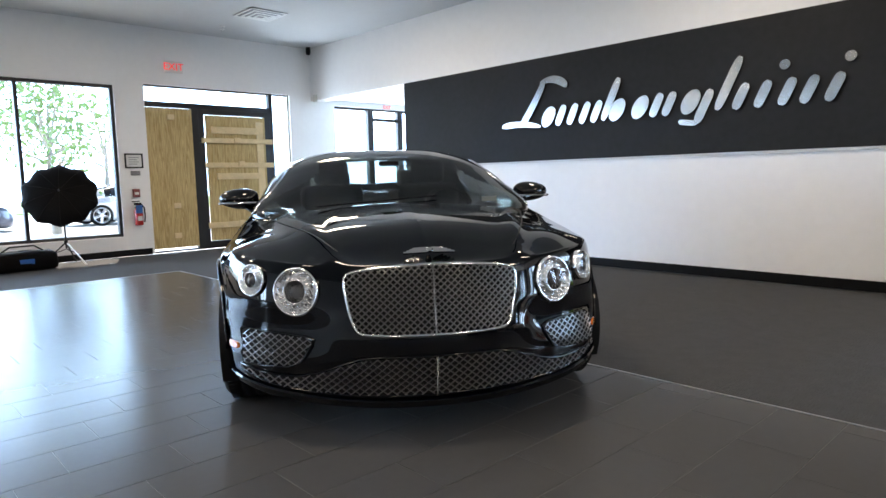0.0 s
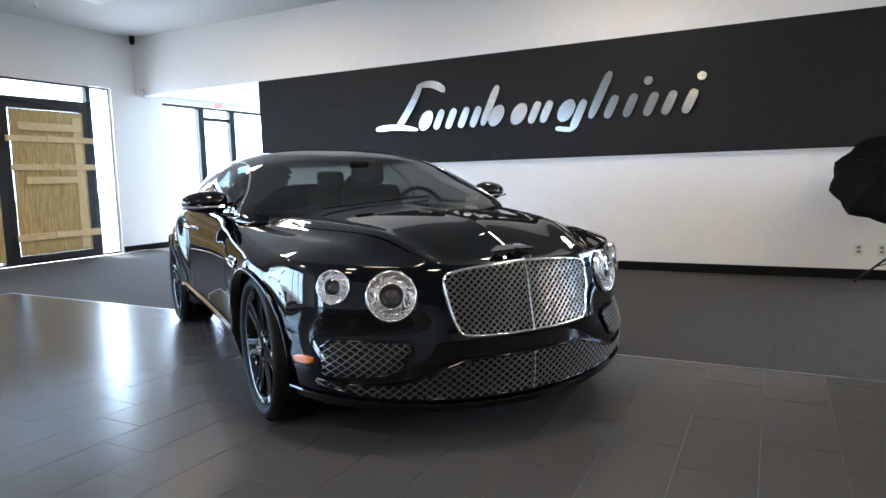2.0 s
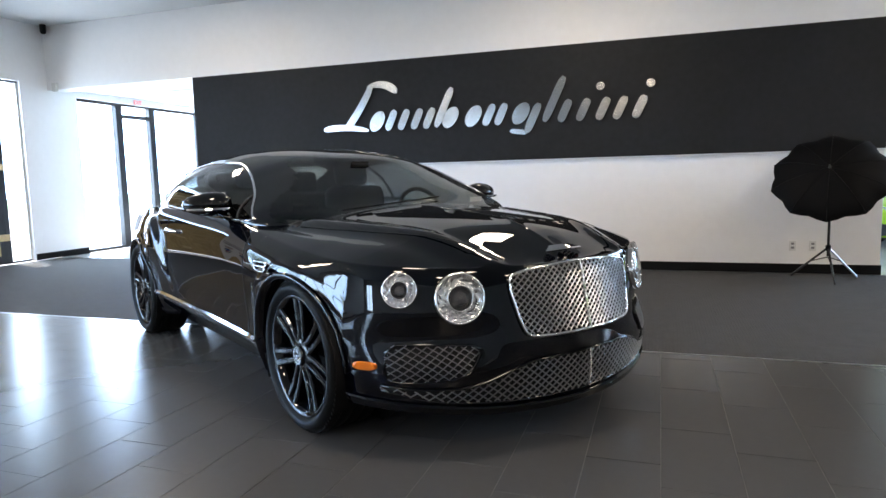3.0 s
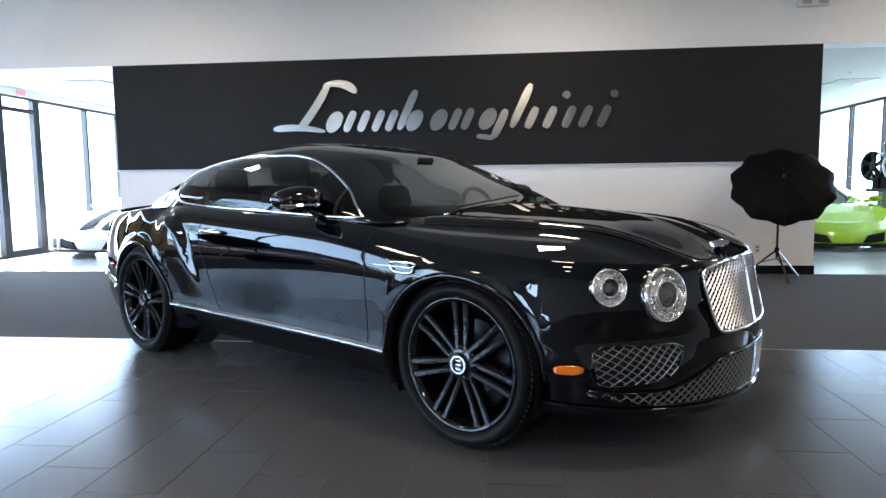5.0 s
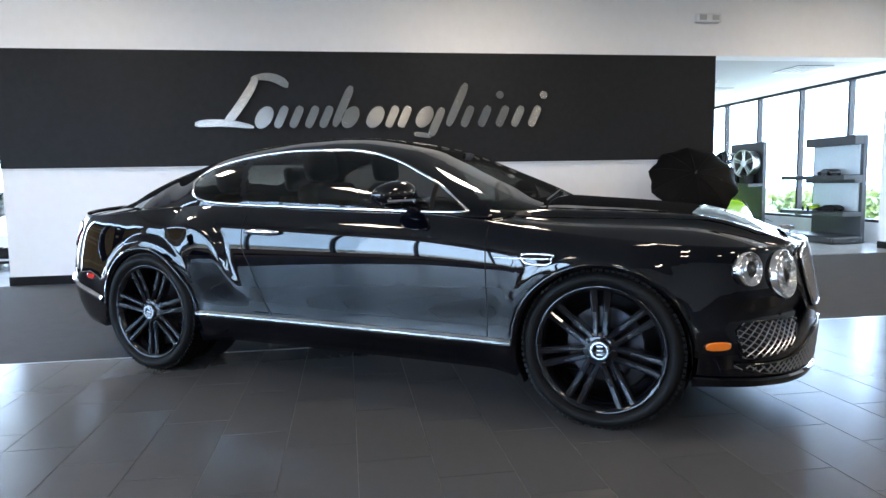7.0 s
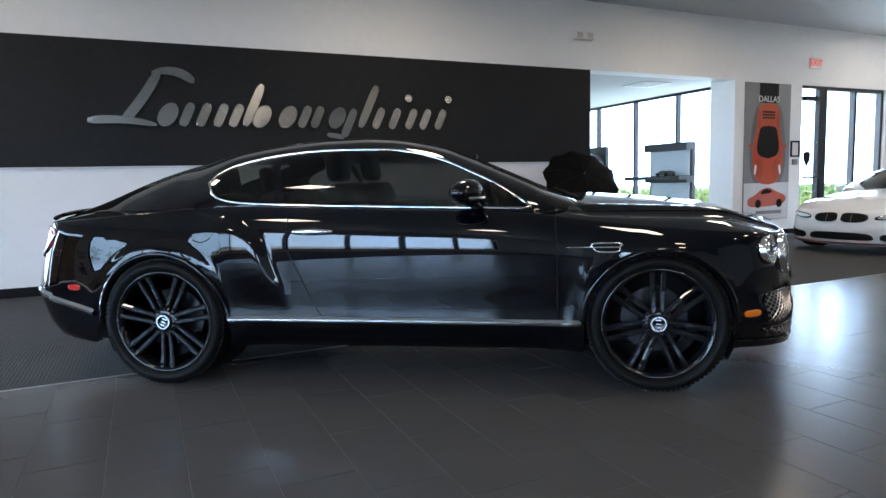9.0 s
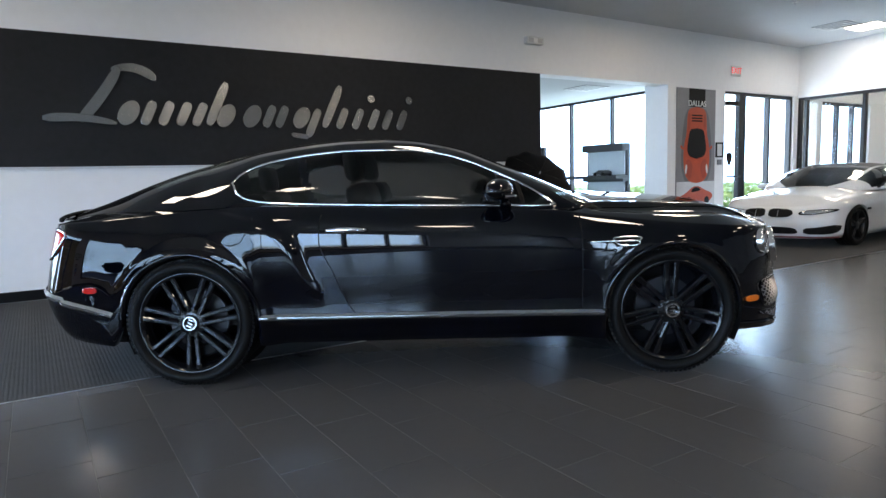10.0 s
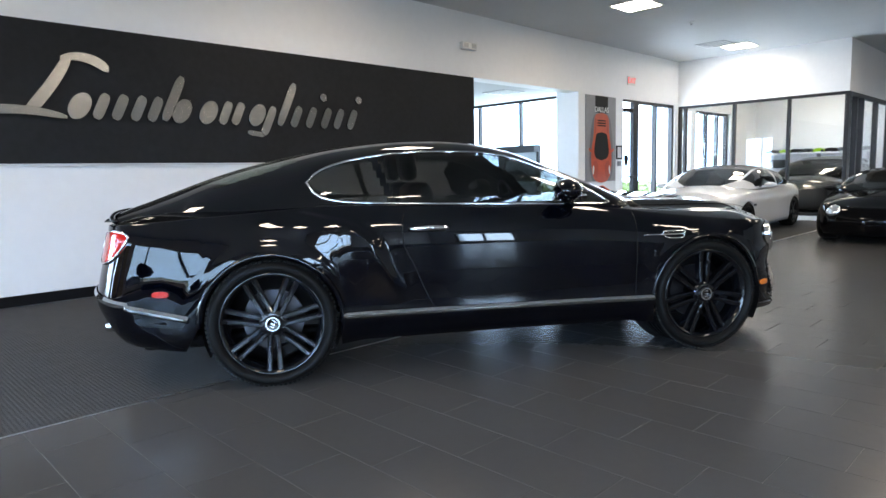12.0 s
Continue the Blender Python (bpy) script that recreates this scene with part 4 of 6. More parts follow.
    zs = curve([(0.0, 0.535), (0.6, 0.532), (0.82, 0.515), (0.93, 0.47)])
    pts = [C.rear(sg * y, zs(y), 0.004) for y in np.linspace(0.0, 0.90, 40)]
    pts += [C.flank(x, 0.470 - 0.070 * (x + 2.12) / 0.33, 0.005, sg) for x in np.linspace(-2.12, -1.79, 14)]
    part("bumper_strip", ribbon(bmesh.new(), pts, [Vector((-1, sg * 0.4, -0.05))] * 34 + [Vector((-0.4, sg, -0.05))] * (len(pts) - 34), 0.042, 0.010, 0.3), CHROME, car, "chrome rear bumper strip")
    bm = bmesh.new()
    tube(bm, [(-2.18 - 0.016 * k, sg * 0.64, 0.330) for k in range(8)], 0.046, 24, flat=0.75)
    ex = part("exhaust_tip", bm, CHROME, car, "oval chrome exhaust tip", smooth=True)
    # dark disc on the closed tip; its colour is the shade inside the pipe
    part("pipe_mouth", lathe(bmesh.new(), [(0.0005, -2.294), (0.036, -2.294), (0.036, -2.27)], 20, "X", (0, sg * 0.64, 0.330)), DARK, ex, "dark disc for the shaded pipe hollow")

# grilles
f = lambda y, z, off=0.0: C.front(y, z, off)
main = rounded([(-0.30, 0.488), (0.30, 0.488), (0.348, 0.515), (0.39, 0.715), (0.36, 0.765), (0.0, 0.790), (-0.36, 0.765), (-0.39, 0.715), (-0.348, 0.515)], 2)
lowt = curve([(0.0, 0.396), (0.28, 0.393), (0.40, 0.362), (0.52, 0.320), (0.62, 0.302), (0.75, 0.306), (0.87, 0.326)])
lowb = curve([(0.0, 0.222), (0.3, 0.226), (0.5, 0.234), (0.7, 0.254), (0.87, 0.308)])
ly = np.linspace(-0.86, 0.86, 50)
low = [(y, lowb(abs(y))) for y in ly] + [(y, lowt(abs(y))) for y in ly[::-1]]
gr = part("radiator_grille", plate(f, main, 0.004, 0.02), DARK, car, "black grille backing", smooth=True)
lattice(f, main, 0.0285, 0.92, 0.0064, gr, "grille_mesh", "chrome woven lattice")
part("grille_surround", tube(bmesh.new(), [f(y, z, 0.010) for y, z in main], 0.0072, 8, closed=True), CHROME, gr, "chrome grille surround", smooth=True)
part("grille_bar", ribbon(bmesh.new(), [f(0, z, 0.014) for z in np.linspace(0.488, 0.786, 8)], [Vector((1, 0, 0.2))] * 8, 0.010, 0.006), CHROME, gr, "chrome centre bar")
bm = bmesh.new()
for a, b in zip(ly, ly[1:]):
    q = [bm.verts.new(f(y, z, 0.004)) for y, z in ((a, lowb(abs(a))), (b, lowb(abs(b))), (b, lowt(abs(b))), (a, lowt(abs(a))))]
    bm.faces.new(q)
gl = part("lower_grille", bm, DARK, car, "black lower grille backing")
lattice(f, low, 0.031, 0.80, 0.0060, gl, "grille_mesh", "chrome woven lattice")
part("grille_bar", ribbon(bmesh.new(), [f(0, z, 0.012) for z in np.linspace(0.224, 0.395, 6)], [Vector((1, 0, 0))] * 6, 0.010, 0.006), CHROME, gl, "chrome centre bar")
part("grille_lip", tube(bmesh.new(), [f(y, z, 0.006) for y, z in low], 0.006, 6, closed=True), PAINT, gl, smooth=True)
for sg in (-1, 1):
    it = rounded([(sg * 0.835, 0.488), (sg * 0.70, 0.486), (sg * 0.515, 0.474), (sg * 0.535, 0.430), (sg * 0.59, 0.347), (sg * 0.80, 0.334), (sg * 0.858, 0.350)], 1)
    gi = part("side_intake", plate(f, it, 0.004, 0.02), DARK, car, "black side intake backing", smooth=True)
    lattice(f, it, 0.029, 0.80, 0.0050, gi, "grille_mesh", "chrome woven lattice")
    part("intake_surround", tube(bmesh.new(), [f(y, z, 0.007) for y, z in it], 0.0065, 6, closed=True), PAINT, gi, smooth=True)
    # hood shut line and wing crease
    pts = [Vector((x, sg * yy, C.top(x, yy) + 0.001)) for x, yy in ((2.06 - 1.06 * q, 0.40 + 0.36 * q ** 0.8) for q in np.linspace(0, 1, 24))]
    part("hood_gap", ribbon(bmesh.new(), pts, [Vector((0, 0, 1))] * 24, 0.007, 0.0015), DARK, car)
part("front_lip", ribbon(bmesh.new(), [f(y, 0.185 + 0.085 * abs(y) ** 2.5, 0.008) for y in np.linspace(-0.93, 0.93, 50)], [Vector((1, 0, -0.35))] * 50, 0.040, 0.010), PAINT, car, "gloss black front lip")

# hood ornament: a plain winged shape, and the centre crease
bm = bmesh.new()
for sg in (-1, 1):
    for k in range(4):
        pts = [Vector((2.135 - 0.009 * k - 0.03 * q, sg * (0.010 + 0.105 * q * (1 - 0.14 * k)), C.zc(2.13 - 0.009 * k) + 0.004 - 0.006 * q)) for q in np.linspace(0, 1, 6)]
        ribbon(bm, pts, [Vector((0.8, 0, 1))] * 6, 0.011, 0.006)
bmesh.ops.create_uvsphere(bm, u_segments=16, v_segments=8, radius=1.0, matrix=Matrix.Translation((2.115, 0, C.zc(2.12) + 0.006)) @ Matrix.Diagonal((0.028, 0.018, 0.012, 1)))
part("hood_ornament", bm, CHROME, car, "small chrome winged ornament")
part("boot_lip", tube(bmesh.new(), [Vector((C.rear(y, 0.93).x + 0.02, y, 0.972 - 0.035 * (abs(y) / 0.75) ** 2.5)) for y in np.linspace(-0.74, 0.74, 36)], 0.016, 8, flat=0.8), PAINT, car, "slim black boot lip", smooth=True)
part("wiper", tube(bmesh.new(), [Vector((0.98 - 0.12 * q, -0.5 + 0.75 * q, 1.0 + 0.045 * q)) for q in np.linspace(0, 1, 8)], 0.005, 6), DARK, car)

# underside, wheel wells, cabin
part("underbody", boxes((-2.1, 1.75, -0.72, 0.72, 0.18, 0.26), bevel=0.03), DARK, car)
for xc, zc, r in ARCH:
    for sg in (-1, 1):
        bm = bmesh.new()
        grid(bm, lambda i, j: (xc + (r + 0.006) * math.cos(math.pi * (i / 20 * 1.3 - 0.15)), sg * (0.62 + 0.36 * j), zc + (r + 0.006) * math.sin(math.pi * (i / 20 * 1.3 - 0.15))), 20, 1)
        part("wheel_well", bm, DARK, car, smooth=True)
        part("well_wall", lathe(bmesh.new(), [(0.0005, sg * 0.62), (r + 0.006, sg * 0.62), (r + 0.006, sg * 0.615)], 32, "Y", (xc, 0, zc)), DARK, car)
fit_wheels(car, ARCH, 0.357, 0.286, 0.275, 7, 0.985, wider=0.04)


def seat(x, y, s=1.0):
    bm = bmesh.new()
    box(bm, -0.27, 0.27, -0.25, 0.25, 0.0, 0.18, 0.06)
    box(bm, -0.10, 0.06, -0.25, 0.25, 0.0, 0.66, 0.06, Matrix.Translation((-0.25, 0, 0.10)) @ Matrix.Rotation(radians(-16), 4, "Y"))
    box(bm, -0.05, 0.05, -0.14, 0.14, 0.0, 0.20, 0.045, Matrix.Translation((-0.47, 0, 0.74)) @ Matrix.Rotation(radians(-8), 4, "Y"))
    bmesh.ops.transform(bm, matrix=Matrix.Translation((x, y, 0.38)) @ Matrix.Scale(s, 4), verts=bm.verts)
    part("seat", bm, LEATHER, car, "black leather seat with head rest", smooth=True)


for y in (-0.40, 0.40):
    seat(0.0, y)
    seat(-0.80, y * 0.88, 0.92)
part("dashboard", boxes((0.62, 1.0, -0.80, 0.80, 0.62, 0.955), bevel=0.06), LEATHER, car, "black leather dashboard")
bm = bmesh.new()
lathe(bm, [(0.172 + 0.015 * math.cos(a), 0.015 * math.sin(a)) for a in np.linspace(0, 2 * math.pi, 9)], 32, "X")
for a in (0.3, math.pi - 0.3, -math.pi / 2):
    box(bm, -0.008, 0.008, 0.0, 0.17, -0.018, 0.018, 0.004, Matrix.Rotation(a, 4, "X"))
bmesh.ops.transform(bm, matrix=Matrix.Translation((0.47, 0.40, 0.93)) @ Matrix.Rotation(radians(-22), 4, "Y"), verts=bm.verts)
part("steering_wheel", bm, LEATHER, car, "black steering wheel", smooth=True)
part("rear_mirror", boxes((0.33, 0.352, -0.07, 0.07, 1.248, 1.282), bevel=0.012), DARK, car)
part("cabin_floor", boxes((-1.5, 0.95, -0.82, 0.82, 0.30, 0.36)), LEATHER, car)
part("price_card", boxes((0.80, 0.803, 0.56, 0.66, 1.0, 1.03)), PLASTIC, car, "small white card behind the windscreen")

# ---- other cars ----
def pick_plain(shell, a0, a1, top, post):
    """Window regions of a plain car: side glass between a0 and a1, screens before and behind."""
    def pick(x, y, z):
        zb, zr = shell.zb, shell.roof(x)
        h = (z - zb) / max(zr - zb, 0.01)
        if a0 < x < a1 and 0.12 < h < top and y > 0.5 and z > zb + 0.04:
            return "roof" if abs(x - post) < 0.03 else "side_window"
        if x > a1 - 0.55 and h > top + 0.03 and zr < shell.roof(post) - 0.03:
            return "windscreen"
        if x < a0 + 0.35 and h > 0.45 and y < 0.58 and zr < shell.roof(post) - 0.06:
            return "rear_window"
        return "roof_panel" if h > top + 0.03 and zr > shell.roof(post) - 0.09 else "roof"
    return pick


def plain_car(name, label, shell, pick, m, paint, R, rim, spokes, y_face, rimmat, group="", step=0.05, roofmat=None):
    c = empty(name, m, label, "car", group)
    part("body", shell.body(step, 14, 8, 14), paint, c, smooth=True)
    for key, bm in shell.greenhouse(pick, 90, 20).items():
        nm = key if isinstance(key, str) else key[0]
        part(nm, bm, paint if nm == "roof" else (roofmat or paint) if nm == "roof_panel" else DARKTINT, c, "" if nm.startswith("roof") else "dark tinted glass", smooth=True)
    part("underbody", boxes((shell.xr(0.4) + 0.25, shell.xf(0.4) - 0.25, -0.72, 0.72, 0.13, 0.24), bevel=0.03), DARK, c)
    part("cabin", boxes((shell.x0 + 0.6, shell.x1 - 0.5, -0.6, 0.6, 0.3, shell.zb), bevel=0.05), LEATHER, c, "dark cabin trim")
    for xc, zc, r in shell.arches:
        bm = bmesh.new()
        grid(bm, lambda i, j: (xc + (r + 0.006) * math.cos(math.pi * (i / 14 * 1.3 - 0.15)), -0.86 + 1.72 * j, zc + (r + 0.006) * math.sin(math.pi * (i / 14 * 1.3 - 0.15))), 14, 1)
        part("wheel_well", bm, DARK, c, smooth=True)
    fit_wheels(c, shell.arches, R, rim, 0.25, spokes, y_face, rimmat, cap=False)
    for sg in (-1, 1):
        bm = bmesh.new()
        bmesh.ops.create_uvsphere(bm, u_segments=14, v_segments=8, radius=1.0, matrix=Matrix.Translation((shell.x1 - 0.62, sg * (y_face + 0.06), shell.zb + 0.07)) @ Matrix.Diagonal((0.07, 0.11, 0.055, 1)))
        tube(bm, [(shell.x1 - 0.60, sg * (y_face - 0.12), shell.zb + 0.02), (shell.x1 - 0.61, sg * (y_face + 0.02), shell.zb + 0.05)], 0.025, 6)
        part("door_mirror", bm, paint, c, smooth=True)
    return c


SA = [(1.40, 0.33, 0.355), (-1.41, 0.33, 0.355)]
SEDAN = Shell(
    xf=[(0.10, 2.12), (0.20, 2.22), (0.40, 2.25), (0.60, 2.20), (0.72, 2.12), (0.80, 2.0)], xr=[(0.2, -2.25), (0.5, -2.35), (0.75, -2.30), (1.0, -2.24)], af=0.34, ar=0.22,
    side=[(-2.2, 0.86), (-1.4, 0.94), (0, 0.915), (1.4, 0.93), (2.1, 0.86)], prof=[(0.1, 0.94), (0.3, 0.985), (0.5, 0.985), (0.72, 1.0), (0.86, 0.96), (1.0, 0.9)],
    zlow=[(-2.3, 0.24), (-1.8, 0.17), (1.8, 0.16), (2.2, 0.14)], zsh=[(-2.2, 0.92), (-1.2, 0.93), (0.0, 0.90), (1.0, 0.85), (1.7, 0.76), (2.2, 0.66)],
    zc=[(-2.3, 0.97), (-1.8, 1.06), (-0.8, 1.02), (0.8, 1.0), (1.05, 0.98), (1.6, 0.90), (2.0, 0.80), (2.2, 0.70)], arches=SA, clamp=1.78,
    roof=[(-2.0, 0.99), (-1.6, 1.16), (-1.2, 1.28), (-0.7, 1.365), (-0.2, 1.385), (0.2, 1.345), (0.6, 1.19), (1.1, 0.95)],
    belt=[(-2.0, 0.55), (-1.4, 0.78), (-0.6, 0.86), (0.4, 0.86), (0.75, 0.82), (1.1, 0.40)], zb=0.90)
WHEEL_DARK = mat("dark_grey_alloy", (0.03, 0.03, 0.032), 0.3, metal=0.8, vary=0.1, scale=9)

BLACK2 = mat("dark_car_paint", (0.0025, 0.0025, 0.003), 0.4, coat=0.5, vary=0.1, scale=3, spec=0.0)
COUPE_AT = pose(9.15, 1.66, 0, 0, 0, 183) @ Matrix.Diagonal((1, 1, 0.875, 1))
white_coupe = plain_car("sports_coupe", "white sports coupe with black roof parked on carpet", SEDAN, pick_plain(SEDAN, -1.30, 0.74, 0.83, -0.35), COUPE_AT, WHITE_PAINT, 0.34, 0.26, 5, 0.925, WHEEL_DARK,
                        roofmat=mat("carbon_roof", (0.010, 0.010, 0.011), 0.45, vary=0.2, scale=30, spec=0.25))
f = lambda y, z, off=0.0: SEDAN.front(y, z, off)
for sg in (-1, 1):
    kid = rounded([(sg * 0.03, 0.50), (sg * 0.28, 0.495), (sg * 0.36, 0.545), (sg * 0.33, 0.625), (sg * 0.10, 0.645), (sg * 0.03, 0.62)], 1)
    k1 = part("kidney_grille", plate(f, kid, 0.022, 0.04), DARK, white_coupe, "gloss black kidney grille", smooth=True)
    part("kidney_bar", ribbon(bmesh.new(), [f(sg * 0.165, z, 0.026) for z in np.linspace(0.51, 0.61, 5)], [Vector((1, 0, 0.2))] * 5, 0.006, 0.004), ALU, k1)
    hl = rounded([(sg * 0.42, 0.535), (sg * 0.60, 0.540), (sg * 0.82, 0.585), (sg * 0.85, 0.635), (sg * 0.64, 0.625), (sg * 0.44, 0.595)], 2)
    h1 = part("head_lamp", plate(f, hl, 0.016, 0.03), BLACK2, white_coupe, "slim clear head lamp", smooth=True)
    part("lamp_insert", plate(f, [(a * 0.86 + sg * 0.088, b * 0.72 + 0.164) for a, b in hl], 0.022, 0.02), BOWL, h1, "bright lamp reflector", smooth=True)
    ik = rounded([(sg * 0.50, 0.22), (sg * 0.78, 0.22), (sg * 0.855, 0.27), (sg * 0.865, 0.385), (sg * 0.66, 0.335), (sg * 0.50, 0.32)], 1)
    part("bumper_intake", plate(f, ik, 0.018, 0.04), DARK, white_coupe, "black bumper intake", smooth=True)
    bm = bmesh.new()
    ribbon(bm, [SEDAN.flank(x, 0.60, 0.003, sg) for x in np.linspace(1.02, 1.14, 5)], [Vector((0, sg, 0))] * 5, 0.04, 0.006)
    part("side_vent", bm, DARK, white_coupe, "black side vent")
part("bumper_mouth", plate(f, rounded([(-0.44, 0.225), (-0.2, 0.22), (0.2, 0.22), (0.44, 0.225), (0.40, 0.325), (0.2, 0.34), (-0.2, 0.34), (-0.40, 0.325)], 2), 0.006, 0.03), DARK, white_coupe, "black lower mouth", smooth=True)
part("front_splitter", ribbon(bmesh.new(), [f(y, 0.17, 0.02) for y in np.linspace(-0.84, 0.84, 24)], [Vector((1, 0, 0))] * 24, 0.03, 0.02), mat("dark_red_edge", (0.14, 0.03, 0.03), 0.4, vary=0.1, scale=10), white_coupe)
part("price_card", boxes((0.42, 0.425, 0.20, 0.52, 0.98, 1.10), bevel=0.001), PLASTIC, white_coupe, "white card behind the windscreen")

dark_coupe = plain_car("sports_car", "dark sports car at the edge of the tiles", SEDAN, pick_plain(SEDAN, -1.25, 0.62, 0.80, -0.35), pose(9.75, -1.10, 0, 0, 0, 184) @ Matrix.Diagonal((1, 1, 0.80, 1)), BLACK2, 0.34, 0.26, 5, 0.925, WHEEL_DARK)
for sg in (-1, 1):
    p = SEDAN.front(sg * 0.64, 0.60)
    bm = lathe(bmesh.new(), [(0.105, -0.02), (0.11, 0.012), (0.08, 0.035), (0.0005, 0.045)], 28, "X")
    o = part("head_lamp", bm, BOWL, dark_coupe, "round clear head lamp", smooth=True)
    o.matrix_local = Matrix.Translation(p) @ Matrix.Rotation(radians(sg * 25), 4, "Z") @ Matrix.Rotation(radians(-25), 4, "Y")
part("price_card", boxes((0.50, 0.505, -0.50, -0.15, 0.98, 1.08), bevel=0.001), PLASTIC, dark_coupe, "white card behind the windscreen")

WA = [(1.32, 0.335, 0.36), (-1.30, 0.345, 0.37)]
WEDGE = Shell(
    xf=[(0.08, 2.18), (0.16, 2.26), (0.30, 2.24), (0.45, 2.12), (0.58, 1.95), (0.7, 1.7)], xr=[(0.2, -2.05), (0.45, -2.2), (0.7, -2.22), (0.95, -2.12)], af=0.26, ar=0.2,
    side=[(-2.1, 0.90), (-1.3, 1.0), (-0.4, 0.96), (0.6, 0.93), (1.32, 0.97), (2.1, 0.88)], prof=[(0.08, 0.97), (0.3, 0.99), (0.5, 0.98), (0.7, 1.0), (0.85, 0.95), (1.0, 0.9)],
    zlow=[(-2.2, 0.25), (-1.7, 0.14), (1.7, 0.12), (2.2, 0.10)], zsh=[(-2.1, 0.86), (-1.3, 0.86), (-0.5, 0.80), (0.5, 0.74), (1.3, 0.70), (1.8, 0.56), (2.2, 0.40)],
    zc=[(-2.2, 0.88), (-1.4, 0.95), (0.6, 0.86), (1.1, 0.78), (1.6, 0.66), (2.0, 0.52), (2.25, 0.36)], arches=WA, clamp=1.74,
    roof=[(-1.9, 0.90), (-1.2, 1.02), (-0.6, 1.12), (-0.2, 1.16), (0.1, 1.14), (0.6, 0.99), (1.25, 0.76)],
    belt=[(-1.9, 0.45), (-1.0, 0.70), (-0.2, 0.76), (0.5, 0.78), (0.9, 0.70), (1.25, 0.45)], zb=0.74, shoulder=0.08)


def supercar(name, label, m, paint, stripes):
    c = plain_car(name, label, WEDGE, pick_plain(WEDGE, -0.55, 0.75, 0.80, -0.5), m, paint, 0.345, 0.27, 5, 0.955, WHEEL_DARK)
    f = lambda y, z, off=0.0: WEDGE.front(y, z, off)
    for sg in (-1, 1):
        ik = [(sg * 0.22, 0.15), (sg * 0.86, 0.15), (sg * 0.88, 0.34), (sg * 0.62, 0.33), (sg * 0.30, 0.27)]
        it = part("nose_intake", plate(f, ik, 0.035, 0.06), DARK, c, "large black nose intake")
        part("intake_blade", ribbon(bmesh.new(), [f(sg * (0.55 + 0.03 * q), 0.15 + 0.2 * q, 0.055) for q in np.linspace(0, 1, 5)], [Vector((1, 0, 0))] * 5, 0.05, 0.02), paint, it)
        hl = [(sg * 0.58, 0.47), (sg * 0.76, 0.50), (sg * 0.84, 0.58), (sg * 0.70, 0.55)]
        part("head_lamp", plate(f, hl, 0.008, 0.02), BOWL, c, "slim angular head lamp")
        if stripes:
            pts = [Vector((x, sg * 0.19, WEDGE.top(x, 0.19) + 0.003)) for x in np.linspace(1.0, 2.12, 20)]
            part("stripe", ribbon(bmesh.new(), pts, [Vector((0.3, 0, 1))] * 20, 0.20, 0.002), DARK, c, "black racing stripe")
    part("front_splitter", ribbon(bmesh.new(), [f(y, 0.12, 0.03) for y in np.linspace(-0.9, 0.9, 24)], [Vector((0.3, 0, 1))] * 24, 0.09, 0.012), DARK, c, "black front splitter")
    return c


supercar("green_supercar", "lime green wedge supercar on the pale floor", pose(6.42, 8.65, 0, 0, 0, -96), GREEN_PAINT, False)
supercar("white_supercar", "white wedge supercar with two black stripes", pose(-5.72, 7.60, 0, 0, 0, -92), WHITE_PAINT, True)

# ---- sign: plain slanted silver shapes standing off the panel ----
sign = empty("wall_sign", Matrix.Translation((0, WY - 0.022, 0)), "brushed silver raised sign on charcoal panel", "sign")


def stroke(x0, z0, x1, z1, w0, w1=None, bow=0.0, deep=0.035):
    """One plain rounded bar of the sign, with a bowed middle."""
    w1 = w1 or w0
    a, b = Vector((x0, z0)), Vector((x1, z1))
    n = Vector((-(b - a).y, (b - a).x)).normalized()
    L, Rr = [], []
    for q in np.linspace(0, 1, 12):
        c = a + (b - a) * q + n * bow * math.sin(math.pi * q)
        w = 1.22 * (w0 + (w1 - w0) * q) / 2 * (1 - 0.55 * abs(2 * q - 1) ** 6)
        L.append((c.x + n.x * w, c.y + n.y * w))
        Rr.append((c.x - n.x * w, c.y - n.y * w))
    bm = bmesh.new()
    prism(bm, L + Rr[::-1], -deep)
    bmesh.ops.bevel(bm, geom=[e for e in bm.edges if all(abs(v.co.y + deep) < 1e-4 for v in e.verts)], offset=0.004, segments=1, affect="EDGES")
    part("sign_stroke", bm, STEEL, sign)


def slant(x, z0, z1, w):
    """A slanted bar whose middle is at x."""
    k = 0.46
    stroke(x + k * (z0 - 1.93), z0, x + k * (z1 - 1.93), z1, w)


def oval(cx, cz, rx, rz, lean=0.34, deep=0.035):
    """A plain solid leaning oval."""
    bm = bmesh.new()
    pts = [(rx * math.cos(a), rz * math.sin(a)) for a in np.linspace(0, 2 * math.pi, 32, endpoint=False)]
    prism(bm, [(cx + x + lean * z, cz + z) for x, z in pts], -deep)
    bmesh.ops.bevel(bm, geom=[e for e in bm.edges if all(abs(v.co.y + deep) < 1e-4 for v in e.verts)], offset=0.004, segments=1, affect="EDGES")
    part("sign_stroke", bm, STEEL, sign)


